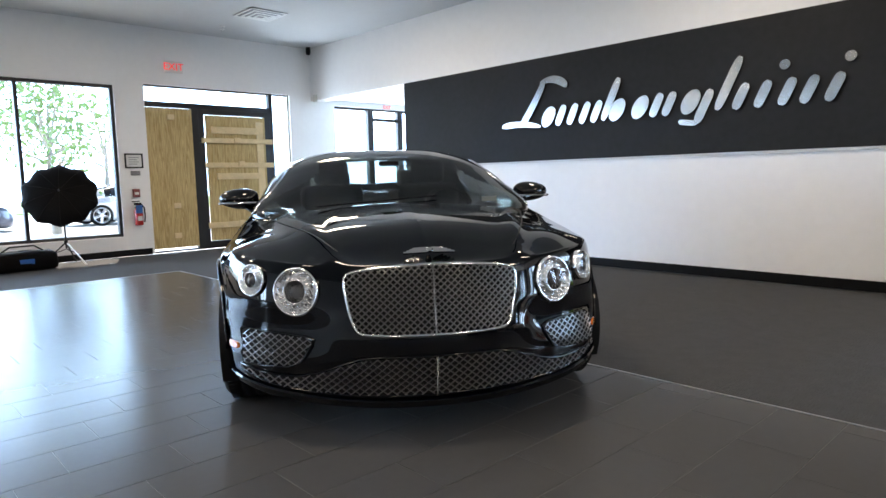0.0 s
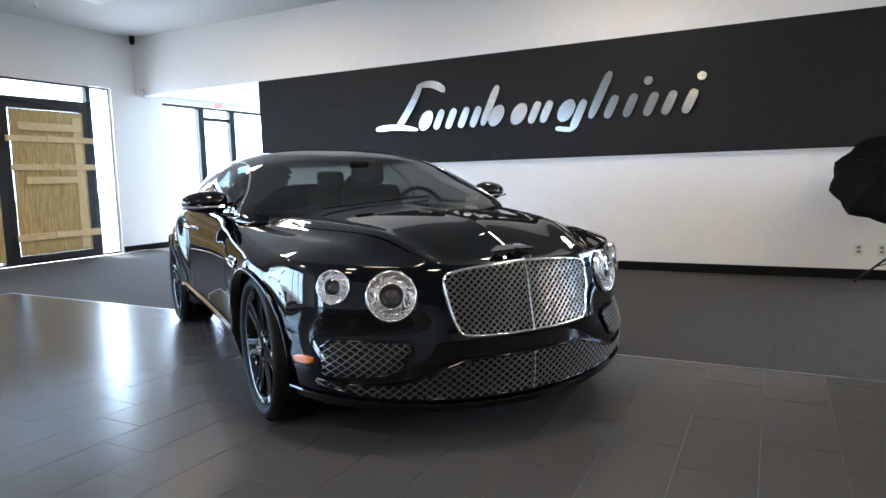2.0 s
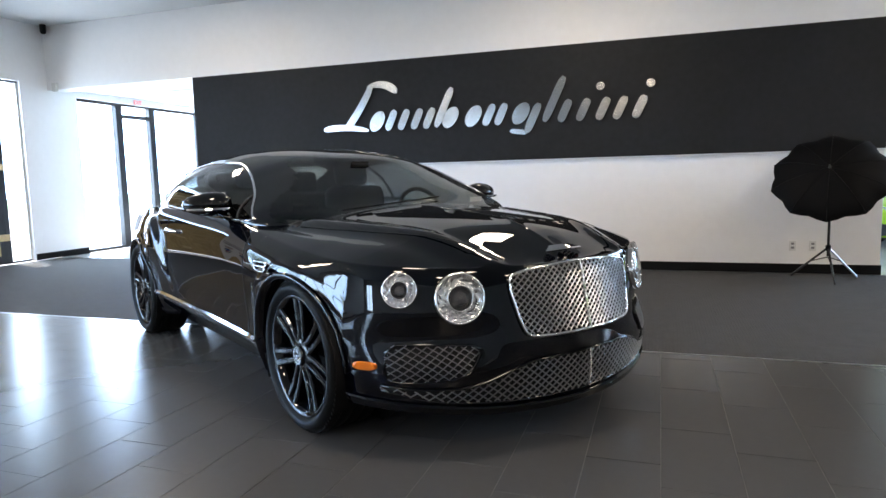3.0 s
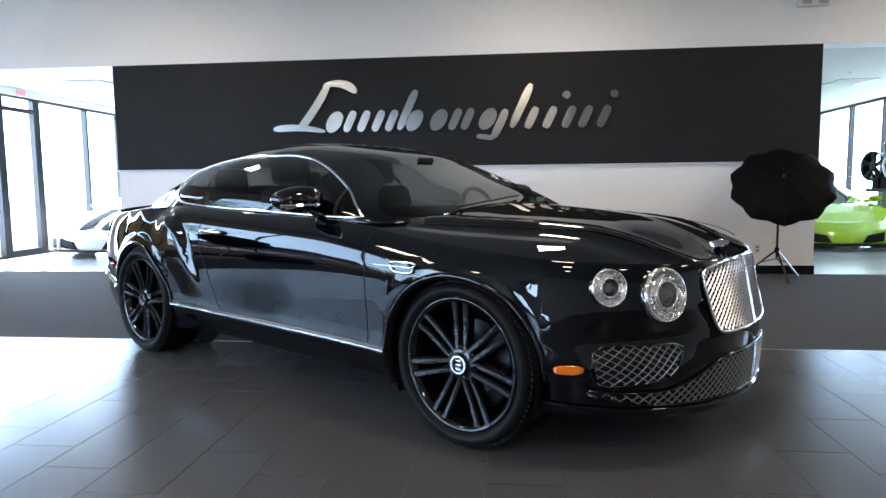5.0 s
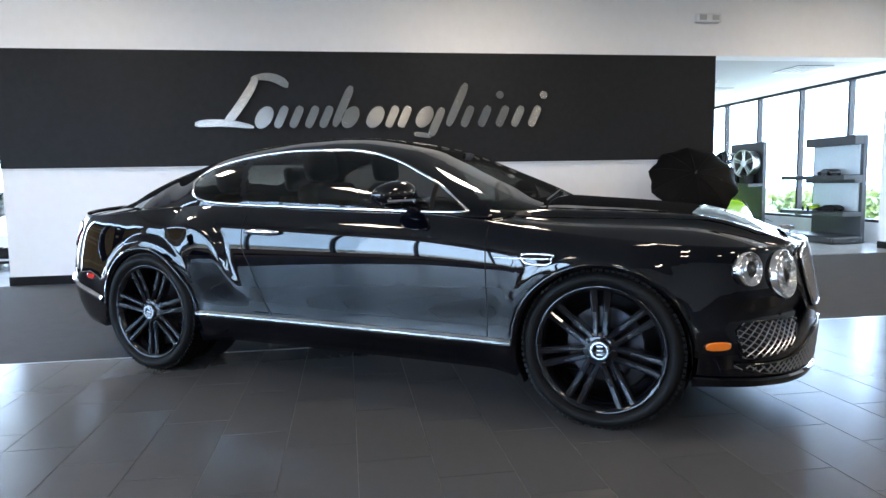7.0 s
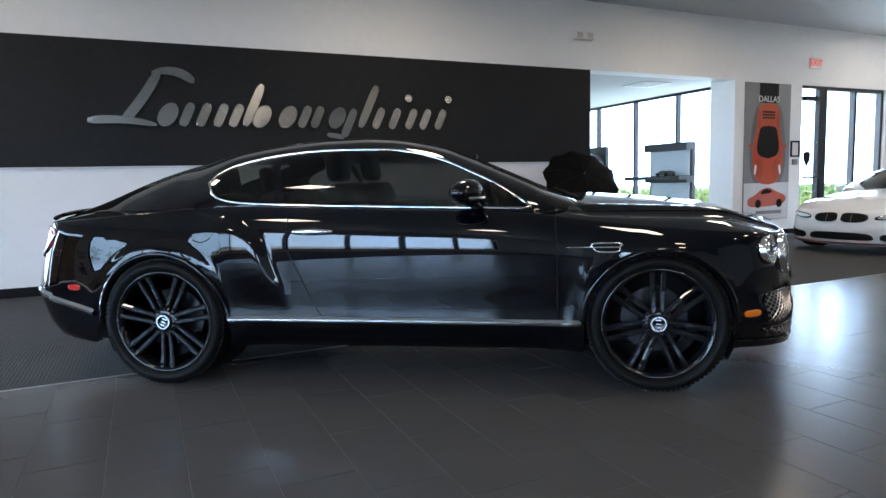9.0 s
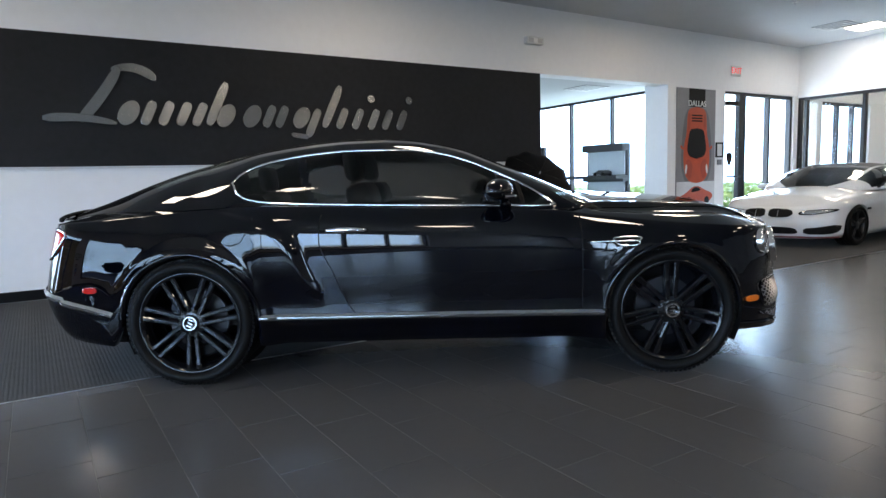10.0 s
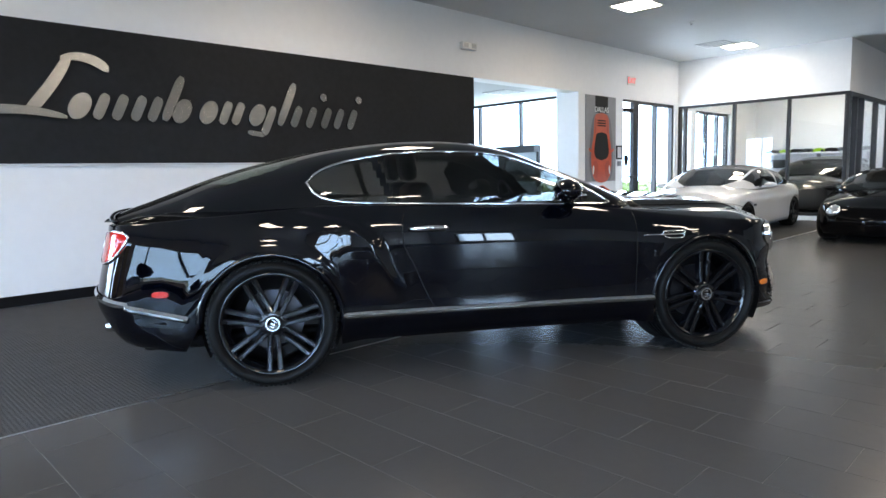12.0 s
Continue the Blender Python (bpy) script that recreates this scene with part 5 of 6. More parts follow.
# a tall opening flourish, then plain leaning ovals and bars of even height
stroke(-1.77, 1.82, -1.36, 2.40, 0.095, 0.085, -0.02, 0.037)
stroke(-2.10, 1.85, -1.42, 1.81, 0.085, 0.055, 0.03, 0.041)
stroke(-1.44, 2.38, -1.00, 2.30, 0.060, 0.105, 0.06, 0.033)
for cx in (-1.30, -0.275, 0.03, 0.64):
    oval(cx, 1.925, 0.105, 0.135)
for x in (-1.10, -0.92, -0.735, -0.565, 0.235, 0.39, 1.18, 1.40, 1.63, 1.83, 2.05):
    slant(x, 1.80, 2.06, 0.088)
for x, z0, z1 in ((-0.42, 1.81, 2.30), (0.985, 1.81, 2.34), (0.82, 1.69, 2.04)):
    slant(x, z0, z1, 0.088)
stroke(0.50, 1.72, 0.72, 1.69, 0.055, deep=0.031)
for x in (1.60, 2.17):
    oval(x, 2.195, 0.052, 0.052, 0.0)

# ---- left entrance, boarded up ----
X0 = LX - 0.10
ent = empty("boarded_entrance", Matrix.Identity(4), "black storefront doors boarded with raw plywood", "door")


def bar(nm, y0, y1, z0, z1, mt=BLACK_TRIM, x0=X0 - 0.05, x1=X0 + 0.05, bev=0.004, lab=""):
    return part(nm, boxes((x0, x1, y0, y1, z0, z1), bevel=bev), mt, ent, lab)


bar("head_rail", 0.70, 3.38, 2.775, 2.80)
bar("transom_rail", 0.70, 3.02, 2.445, 2.535)
bar("door_post", 1.48, 1.60, 0.0, 2.445)
bar("frame_post", 2.96, 3.04, 0.0, 2.775)
bar("frame_post", 3.345, 3.38, 0.0, 2.775, PLASTIC)
bar("door_stile", 1.60, 1.70, 0.0, 2.445)
bar("door_stile", 2.86, 2.96, 0.0, 2.445)
bar("door_rail", 1.70, 2.86, 2.36, 2.445)
bar("door_rail", 1.70, 2.86, 0.0, 0.13)
bar("threshold", 0.70, 3.38, 0.0, 0.03)
for a, b, c, d in ((0.70, 3.38, 2.535, 2.775), (1.70, 2.86, 0.13, 2.36), (3.04, 3.345, 0.03, 2.775)):
    o = part("pane", boxes((X0 - 0.003, X0 + 0.003, a, b, c, d)), PANE, ent)
    o.visible_shadow = False
ply = bar("plywood_sheet", 0.68, 1.475, 0.07, 2.43, PLY, X0 + 0.055, X0 + 0.075, 0.002, "large raw plywood sheet")
bar("plywood_sheet", 1.705, 2.845, 0.135, 2.345, PLY, X0 + 0.055, X0 + 0.075, 0.002, "raw plywood sheet over the door")
for y0, y1, z0, z1 in ((1.80, 2.74, 2.03, 2.15), (1.62, 2.98, 1.86, 1.95), (1.66, 2.98, 1.43, 1.52), (1.86, 2.72, 1.22, 1.33), (1.66, 2.98, 0.36, 0.46)):
    bar("batten", y0, y1, z0, z1, TIMBER, X0 + 0.078, X0 + 0.112, 0.004, "raw softwood batten")
bar("batten", 2.66, 2.80, 0.16, 2.26, TIMBER, X0 + 0.076, X0 + 0.092, 0.004, "raw softwood batten")
for y, z in ((1.10, 2.28), (1.12, 0.79), (1.10, 0.28), (2.27, 1.92), (2.33, 1.50), (2.28, 0.43)):
    bar("wood_block", y - 0.06, y + 0.06, z - 0.045, z + 0.045, TIMBER, X0 + 0.112, X0 + 0.130, 0.006, "small wooden pad")

# ---- back left door, right entrance door ----
bd = empty("back_door", Matrix.Identity(4), "black framed glass door in tall glazing", "door")
for r in ((5.34, 5.44, 0, 2.66), (6.11, 6.20, 0, 2.66), (5.44, 6.11, 2.40, 2.47), (5.44, 6.11, 0.0, 0.12), (5.44, 6.11, 2.62, 2.66)):
    part("door_bar", boxes((LX - 0.17, LX - 0.07, *r), bevel=0.004), BLACK_TRIM, bd)
o = part("pane", boxes((LX - 0.124, LX - 0.116, 5.44, 6.11, 0.12, 2.40)), PANE, bd)
o.visible_shadow = False

rd = empty("entrance_door", Matrix.Identity(4), "black framed glass entrance door with push bar", "door")
for r in ((9.30, 9.36, 0, 2.69), (9.86, 10.0, 0, 2.69), (9.36, 9.86, 2.42, 2.50), (9.36, 9.86, 2.64, 2.69), (9.36, 9.86, 0.0, 0.16)):
    part("door_bar", boxes((r[0], r[1], WY + 0.05, WY + 0.15, r[2], r[3]), bevel=0.004), BLACK_TRIM, rd)
o = part("pane", boxes((9.36, 9.86, WY + 0.096, WY + 0.104, 0.16, 2.42)), PANE, rd)
o.visible_shadow = False
part("door_closer", boxes((9.40, 9.72, WY - 0.01, WY + 0.05, 2.42, 2.50), bevel=0.008), DARK, rd)
part("push_bar", tube(bmesh.new(), [(9.38, WY - 0.01, 1.02), (9.84, WY - 0.01, 1.02)], 0.018, 8), BLACK_TRIM, rd)
part("door_emblem", prism(bmesh.new(), rounded([(9.50, 1.50), (9.70, 1.50), (9.70, 1.36), (9.60, 1.20), (9.50, 1.36)], 2), 0.003, Matrix.Translation((0, WY + 0.088, 0))), DARK, rd, "plain black shield sticker")

# ---- notices, alarms, exit signs ----
def exit_sign(m, label):
    e = empty("exit_sign", m, label, "sign", "exit signs")
    part("housing", boxes((-0.15, 0.15, -0.03, 0.0, -0.095, 0.095), bevel=0.006), PLASTIC, e)
    writing("exit_word", "EXIT", 0.165, m @ pose(0, -0.032, 0, 90, 0, 0), EXITRED, e)
    return e


exit_sign(Matrix.Translation((LX, 1.20, 3.105)) @ pose(0, 0, 0, 0, 0, 90), "white exit sign with red letters on the wall")
exit_sign(Matrix.Translation((9.61, WY, 3.08)), "white exit sign with red letters on the wall")
exit_sign(Matrix.Translation((LX, 5.75, 2.70)) @ Matrix.Scale(0.6, 4) @ pose(0, 0, 0, 0, 0, 90), "small exit sign above the back door")


def framed(y0, y1, z0, z1, label):
    e = empty("framed_notice", Matrix.Identity(4), label, "notice")
    part("frame", boxes((LX, LX + 0.02, y0, y1, z0, z0 + 0.02), (LX, LX + 0.02, y0, y1, z1 - 0.02, z1), (LX, LX + 0.02, y0, y0 + 0.02, z0 + 0.02, z1 - 0.02), (LX, LX + 0.02, y1 - 0.02, y1, z0 + 0.02, z1 - 0.02)), DARK, e)
    part("paper", boxes((LX, LX + 0.008, y0 + 0.02, y1 - 0.02, z0 + 0.02, z1 - 0.02)), PLASTIC, e)
    for k in range(4):
        part("text_bar", boxes((LX + 0.008, LX + 0.0095, y0 + 0.06, y1 - 0.06 - 0.03 * (k % 2), z1 - 0.07 - 0.035 * k, z1 - 0.06 - 0.035 * k)), GREY_PRINT, e)
    return e


framed(0.325, 0.605, 1.43, 1.665, "small black framed notice on the white wall")
sp = empty("wall_plate", Matrix.Identity(4), "small grey switch plate below the notice", "switch")
part("plate", boxes((LX, LX + 0.012, 0.405, 0.55, 1.312, 1.385), bevel=0.003), GREY_PRINT, sp)
al = empty("fire_alarm", Matrix.Identity(4), "dark red fire alarm pull box", "alarm")
part("box", boxes((LX, LX + 0.05, 0.41, 0.515, 0.955, 1.09), bevel=0.008), mat("alarm_red", (0.22, 0.05, 0.05), 0.4, vary=0.1, scale=10), al)
part("pull_lever", boxes((LX + 0.05, LX + 0.06, 0.43, 0.495, 1.0, 1.04), bevel=0.003), PLASTIC, al)

fe = empty("fire_extinguisher", pose(LX + 0.10, 0.45, 0.50), "red fire extinguisher with a blue tag", "extinguisher")
part("cylinder", lathe(bmesh.new(), [(0.0005, 0.0), (0.058, 0.004), (0.065, 0.02), (0.065, 0.24), (0.05, 0.28), (0.022, 0.30), (0.022, 0.33)], 28, "Z"), mat("extinguisher_red", (0.45, 0.02, 0.02), 0.25, coat=0.6, vary=0.06, scale=9), fe, smooth=True)
part("valve", boxes((-0.02, 0.02, -0.06, 0.05, 0.33, 0.37), (-0.012, 0.012, -0.09, 0.03, 0.385, 0.40), bevel=0.005), DARK, fe)
part("hose", tube(bmesh.new(), [(0.0, 0.05, 0.345), (0.03, 0.085, 0.28), (0.03, 0.09, 0.15), (0.02, 0.08, 0.05)], 0.011, 8), DARK, fe, smooth=True)
part("tag", boxes((0.066, 0.070, -0.055, 0.045, 0.20, 0.33), bevel=0.001), BLUE, fe, "blue inspection tag")
part("label", boxes((0.064, 0.068, -0.035, 0.035, 0.08, 0.15)), PLASTIC, fe, "white label")
part("bracket", boxes((-0.10, -0.05, -0.03, 0.03, 0.05, 0.30), bevel=0.004), BLACK_TRIM, fe)

# ---- ceiling and wall fittings ----
def troffer(x, y):
    e = empty("ceiling_light", pose(x, y, CZ), "square recessed fluorescent ceiling light, lit", "light", "ceiling lights")
    part("light_frame", boxes((-0.31, 0.31, -0.31, -0.28, -0.012, 0), (-0.31, 0.31, 0.28, 0.31, -0.012, 0), (-0.31, -0.28, -0.28, 0.28, -0.012, 0), (0.28, 0.31, -0.28, 0.28, -0.012, 0)), PLASTIC, e)
    part("diffuser", boxes((-0.28, 0.28, -0.28, 0.28, -0.006, -0.002)), TROFFER, e)


def diffuser(x, y, z, s=0.3, label="square white four-way ceiling air vent"):
    e = empty("ceiling_vent", pose(x, y, z), label, "vent", "ceiling vents")
    for k in range(4):
        a, b = s - 0.07 * k, s - 0.07 * k - 0.035
        h = 0.006 + 0.010 * k
        part("vane", boxes((-a, a, -a, -b, -0.012 - h, -0.006 - h), (-a, a, b, a, -0.012 - h, -0.006 - h), (-a, -b, -b, b, -0.012 - h, -0.006 - h), (b, a, -b, b, -0.012 - h, -0.006 - h)), PLASTIC, e)
    part("backing", boxes((-s, s, -s, s, -0.006, -0.001)), GREY_PRINT, e)


# the last two, over the office, are unseen and added to brighten it
for x, y in ((10.95, 2.10), (6.15, 1.85), (1.35, 1.85), (-3.45, 1.60), (-3.45, -1.9), (1.35, -1.9), (6.15, -1.9), (10.95, -1.9), (-3.45, -5.6), (1.35, -5.6), (6.15, -5.6), (10.95, -5.6), (1.35, -9.0), (6.15, -9.0), (13.3, 1.6), (15.2, 1.6)):
    troffer(x, y)
diffuser(10.35, 2.35, CZ)
diffuser(-5.27, 1.86, CZ)
for x, y in ((6.75, 5.05), (6.55, 7.30), (-5.6, 5.4)):
    diffuser(x, y, 2.77)
for x, y, z in ((-6.55, 1.83, CZ), (-6.35, 1.75, CZ), (7.98, 1.80, CZ), (6.0, 6.2, 2.77)):
    e = empty("sprinkler", pose(x, y, z), "small white ceiling sprinkler head", "sprinkler", "sprinklers")
    part("rose", lathe(bmesh.new(), [(0.0005, -0.012), (0.04, -0.010), (0.045, 0.0)], 20, "Z"), PLASTIC, e)
    part("head", lathe(bmesh.new(), [(0.0005, -0.05), (0.018, -0.048), (0.006, -0.03), (0.010, -0.012)], 12, "Z"), ALU, e)
e = empty("wall_light_box", pose(4.405, WY, 3.187), "grey emergency light box on bulkhead", "light")
part("box", boxes((-0.165, 0.165, -0.09, 0.0, -0.055, 0.055), bevel=0.012), PLASTIC, e)
for sx in (-0.09, 0.09):
    part("lens", boxes((sx - 0.05, sx + 0.05, -0.096, -0.088, -0.035, 0.035), bevel=0.003), mat("grey_lens", (0.4, 0.4, 0.4), 0.3, vary=0.05, scale=9), e)
e = empty("security_camera", pose(-6.98, 3.75, 3.62), "small dark security camera in the corner", "camera")
part("dome", lathe(bmesh.new(), [(0.0005, -0.06), (0.035, -0.045), (0.045, -0.01), (0.045, 0.09)], 18, "Z"), DARK, e, smooth=True)
e = empty("wall_sensor", pose(-6.93, WY, 2.75), "small white alarm sensor on the wall", "sensor")
part("box", boxes((-0.04, 0.04, -0.06, 0.0, -0.07, 0.07), bevel=0.012), PLASTIC, e)
for x in (3.70, 3.90):
    e = empty("wall_socket", pose(x, WY, 0.31), "white wall socket above the skirting", "socket", "wall sockets")
    part("cover", boxes((-0.036, 0.036, -0.008, 0.0, -0.058, 0.058), bevel=0.003), PLASTIC, e)
    for z in (-0.022, 0.022):
        part("outlet", boxes((-0.016, 0.016, -0.011, -0.006, z - 0.013, z + 0.013), bevel=0.003), GREY_PRINT, e)


# ---- photo umbrellas on stands ----
def umbrella(m, hub_z, r, tilt, label, yaw):
    e = empty("photo_umbrella", m, label, "umbrella", "photo umbrellas")
    T = Matrix.Translation((0, 0, hub_z)) @ Matrix.Rotation(radians(yaw), 4, "Z") @ Matrix.Rotation(radians(tilt), 4, "Y")
    bm = bmesh.new()
    n, rings = 10, 9

    def P(i, j):
        a = 2 * math.pi * i / (n * 4)
        q = j / rings
        sag = 1 - 0.085 * q * math.sin(math.pi * ((i / 4) % 1)) ** 2 * 1.0
        rr = r * math.sin(q * 1.15) / math.sin(1.15) * sag
        return T @ Vector((rr * math.cos(a), rr * math.sin(a), -0.30 * r * q * q + 0.02 * (1 - sag) * 0))
    grid(bm, P, n * 4, rings)
    bmesh.ops.remove_doubles(bm, verts=bm.verts, dist=0.001)
    part("canopy", bm, FABRIC, e, "black cloth canopy", smooth=True)
    for k in range(n):
        a = 2 * math.pi * k / n
        part("rib", tube(bmesh.new(), [T @ Vector((r * math.sin(q * 1.15) / math.sin(1.15) * math.cos(a), r * math.sin(q * 1.15) / math.sin(1.15) * math.sin(a), -0.30 * r * q * q + 0.004)) for q in np.linspace(0.03, 1, 8)], 0.0035, 5), DARK, e)
    part("ferrule", lathe(bmesh.new(), [(0.0005, 0.045), (0.006, 0.04), (0.014, 0.0), (0.016, -0.02)], 12, "Z"), ALU, e).matrix_local = T
    part("shaft", tube(bmesh.new(), [T @ Vector((0, 0, 0)), T @ Vector((0, 0, -0.60))], 0.005, 8), ALU, e)
    top = T @ Vector((0, 0, -0.42))
    part("lamp_head", boxes((-0.06, 0.06, -0.06, 0.06, -0.09, 0.09), bevel=0.02), DARK, e).matrix_local = Matrix.Translation(top)
    part("stand_pole", tube(bmesh.new(), [(top.x, top.y, 0.25), (top.x, top.y, top.z)], 0.013, 10), BLACK_TRIM, e, smooth=True)
    part("stand_collar", lathe(bmesh.new(), [(0.013, 0.30), (0.026, 0.31), (0.026, 0.36), (0.013, 0.37)], 14, "Z", (top.x, top.y, 0)), DARK, e)
    for k in range(3):
        a = 2 * math.pi * k / 3 + 0.5
        part("stand_leg", tube(bmesh.new(), [(top.x, top.y, 0.34), (top.x + 0.36 * math.cos(a), top.y + 0.36 * math.sin(a), 0.012)], 0.011, 8), ALU if k == 0 else BLACK_TRIM, e)
        part("leg_brace", tube(bmesh.new(), [(top.x, top.y, 0.24), (top.x + 0.17 * math.cos(a), top.y + 0.17 * math.sin(a), 0.185)], 0.006, 6), BLACK_TRIM, e)
    return e


umbrella(pose(3.87, 3.10, 0), 1.17, 0.545, 52, "black photo umbrella on tripod beside the wall", -105)
umbrella(pose(-6.35, -0.82, 0), 1.10, 0.50, 62, "black photo umbrella on tripod before the window", -18)
e = empty("equipment_bag", pose(-6.55, -1.30, 0, 0, 0, 8), "black soft equipment bag on the floor", "bag")
bm = bmesh.new()
box(bm, -0.22, 0.22, -0.40, 0.40, 0.0, 0.26, 0.06)
bmesh.ops.subdivide_edges(bm, edges=bm.edges, cuts=2)
for v in bm.verts:
    v.co += Vector((0.02 * noise.noise(v.co * 5), 0.02 * noise.noise(v.co * 6 + Vector((3, 0, 0))), (-0.04 * noise.noise(v.co * 4)) if v.co.z > 0.1 else 0))
part("bag_body", bm, FABRIC, e, smooth=True)
part("bag_strap", tube(bmesh.new(), [(0.0, -0.30, 0.24), (0.03, -0.15, 0.34), (0.03, 0.15, 0.34), (0.0, 0.30, 0.24)], 0.012, 6), DARK, e)
part("bag_tag", boxes((0.20, 0.226, -0.1, 0.08, 0.10, 0.17), bevel=0.004), BLUE, e, "blue fabric tag")

# ---- poster and notices by the right entrance ----
po = empty("wall_poster", pose(0, WY, 0), "tall grey poster of an orange sports car", "poster")
part("sheet", boxes((7.83, 8.98, -0.015, 0.0, 0.30, 2.68), bevel=0.002), GREY_PRINT, po)
part("lower_band", boxes((7.84, 8.97, -0.018, -0.016, 0.31, 0.95)), mat("pale_poster_paper", (0.62, 0.62, 0.62), 0.4, vary=0.08, scale=4), po)
part("title_block", boxes((8.18, 8.66, -0.018, -0.016, 2.34, 2.68)), DARK, po)
writing("poster_word", "DALLAS", 0.15, pose(8.42, WY - 0.020, 2.40, 90, 0, 0), PLASTIC, po)
def print_shape(name, pts, mt, depth, label="", it=2, wide=1.28):
    """A flat printed shape on the poster; depth: how far it stands off the wall; wide: its stretch about the middle."""
    pts = [(8.42 + (x - 8.42) * wide, 0.92 + (z - 1.02) * 1.145 if wide > 1 else z) for x, z in pts]
    part(name, prism(bmesh.new(), rounded(pts, it), -0.0012, Matrix.Translation((0, -depth, 0))), mt, po, label)


def both(pts):
    """An outline completed by its mirror image about the poster's middle."""
    return pts + [(16.84 - x, z) for x, z in pts[::-1]]


DEEP = mat("deep_orange_print", (0.38, 0.045, 0.012), 0.4, vary=0.15, scale=9)
print_shape("shadow_print", both([(8.42, 0.98), (8.16, 1.02), (8.06, 1.30), (8.08, 1.75), (8.16, 2.22), (8.42, 2.28)]), mat("soft_grey_print", (0.13, 0.13, 0.135), 0.4, vary=0.15, scale=6), 0.0162)
print_shape("car_print", both([(8.42, 1.02), (8.26, 1.04), (8.15, 1.16), (8.11, 1.42), (8.13, 1.66), (8.19, 1.84), (8.20, 2.16), (8.26, 2.24), (8.42, 2.26)]), ORANGE, 0.0172, "plain orange car shape seen from above")
for q in (0, 1):
    m = (lambda p: [(16.84 - x, z) for x, z in p]) if q else (lambda p: p)
    print_shape("hood_print", m([(8.20, 1.14), (8.28, 1.08), (8.34, 1.30), (8.26, 1.42), (8.17, 1.40)]), DEEP, 0.0182)
    print_shape("lamp_print", m([(8.15, 1.20), (8.18, 1.16), (8.21, 1.30), (8.17, 1.34)]), PLASTIC, 0.0192, it=1)
    print_shape("mirror_print", m([(8.04, 1.60), (8.12, 1.56), (8.13, 1.59), (8.06, 1.65)]), ORANGE, 0.0172, it=1)
    print_shape("flank_print", m([(8.21, 1.88), (8.26, 1.90), (8.27, 2.14), (8.22, 2.16)]), DEEP, 0.0182, it=1)
print_shape("glass_print", both([(8.42, 1.42), (8.24, 1.46), (8.19, 1.58), (8.24, 1.82), (8.27, 1.90), (8.42, 1.92)]), DARK, 0.0184)
for z in (2.02, 2.07, 2.12):
    part("vent_print", boxes((8.26, 8.58, -0.0195, -0.0184, z + 0.05, z + 0.078)), DARK, po)
print_shape("car_print", [(7.93, 0.56), (8.10, 0.52), (8.80, 0.55), (8.92, 0.64), (8.90, 0.72), (8.64, 0.80), (8.48, 0.87), (8.30, 0.85), (8.10, 0.73), (7.94, 0.68)], ORANGE, 0.0192, "plain orange car shape seen from the front corner", wide=1.0)
print_shape("glass_print", [(8.24, 0.74), (8.58, 0.78), (8.46, 0.845), (8.33, 0.835)], DARK, 0.0202, it=1, wide=1.0)
for x in (8.20, 8.74):
    part("wheel_print", lathe(bmesh.new(), [(0.0005, -0.0215), (0.075, -0.0215), (0.075, -0.019)], 20, "Y", (x, 0, 0.585)), DARK, po)
part("text_bar", boxes((8.15, 8.80, -0.020, -0.019, 0.40, 0.46)), GREY_PRINT, po)
e = empty("framed_notice", pose(0, WY, 0), "small silver framed notice beside the door", "notice")
part("frame", boxes((9.02, 9.05, -0.02, 0, 1.40, 1.69), (9.22, 9.25, -0.02, 0, 1.40, 1.69), (9.05, 9.22, -0.02, 0, 1.40, 1.43), (9.05, 9.22, -0.02, 0, 1.66, 1.69)), DARK, e)
part("paper", boxes((9.05, 9.22, -0.008, 0, 1.43, 1.66)), PLASTIC, e)
e = empty("keypad", pose(9.13, WY, 1.31), "small grey keypad below the notice", "keypad")
part("box", boxes((-0.06, 0.06, -0.03, 0, -0.05, 0.05), bevel=0.006), GREY_PRINT, e)

# ---- displays behind the sign wall ----
tower = empty("display_tower", pose(7.86, 5.60, 0), "charcoal display tower with two lit niches", "display")
DG = mat("charcoal_laminate", (0.035, 0.037, 0.04), 0.45, vary=0.12, scale=5)
FROST = mat("frosted_niche", (0.55, 0.62, 0.66), 0.3, vary=0.06, scale=4)
part("back_panel", boxes((0.02, 0.10, -0.56, 0.56, 0.0, 1.75), bevel=0.006), DG, tower)
part("base_plinth", boxes((-0.55, 0.02, -0.62, 0.95, 0.0, 0.12), bevel=0.03), DG, tower)
part("header", boxes((-0.14, 0.02, -0.56, 0.56, 1.60, 1.75), bevel=0.006), DG, tower)
for z0, z1 in ((1.12, 1.60), (0.52, 0.98)):
    part("niche", boxes((-0.01, 0.02, -0.50, 0.50, z0, z1), bevel=0.002), FROST, tower, "pale frosted niche")
    part("shelf", boxes((-0.32, 0.02, -0.56, 0.95, z0 - 0.08, z0 - 0.01), bevel=0.006), DG, tower)
part("middle_panel", boxes((-0.12, 0.02, -0.56, 0.56, 0.98, 1.04), bevel=0.004), DG, tower)


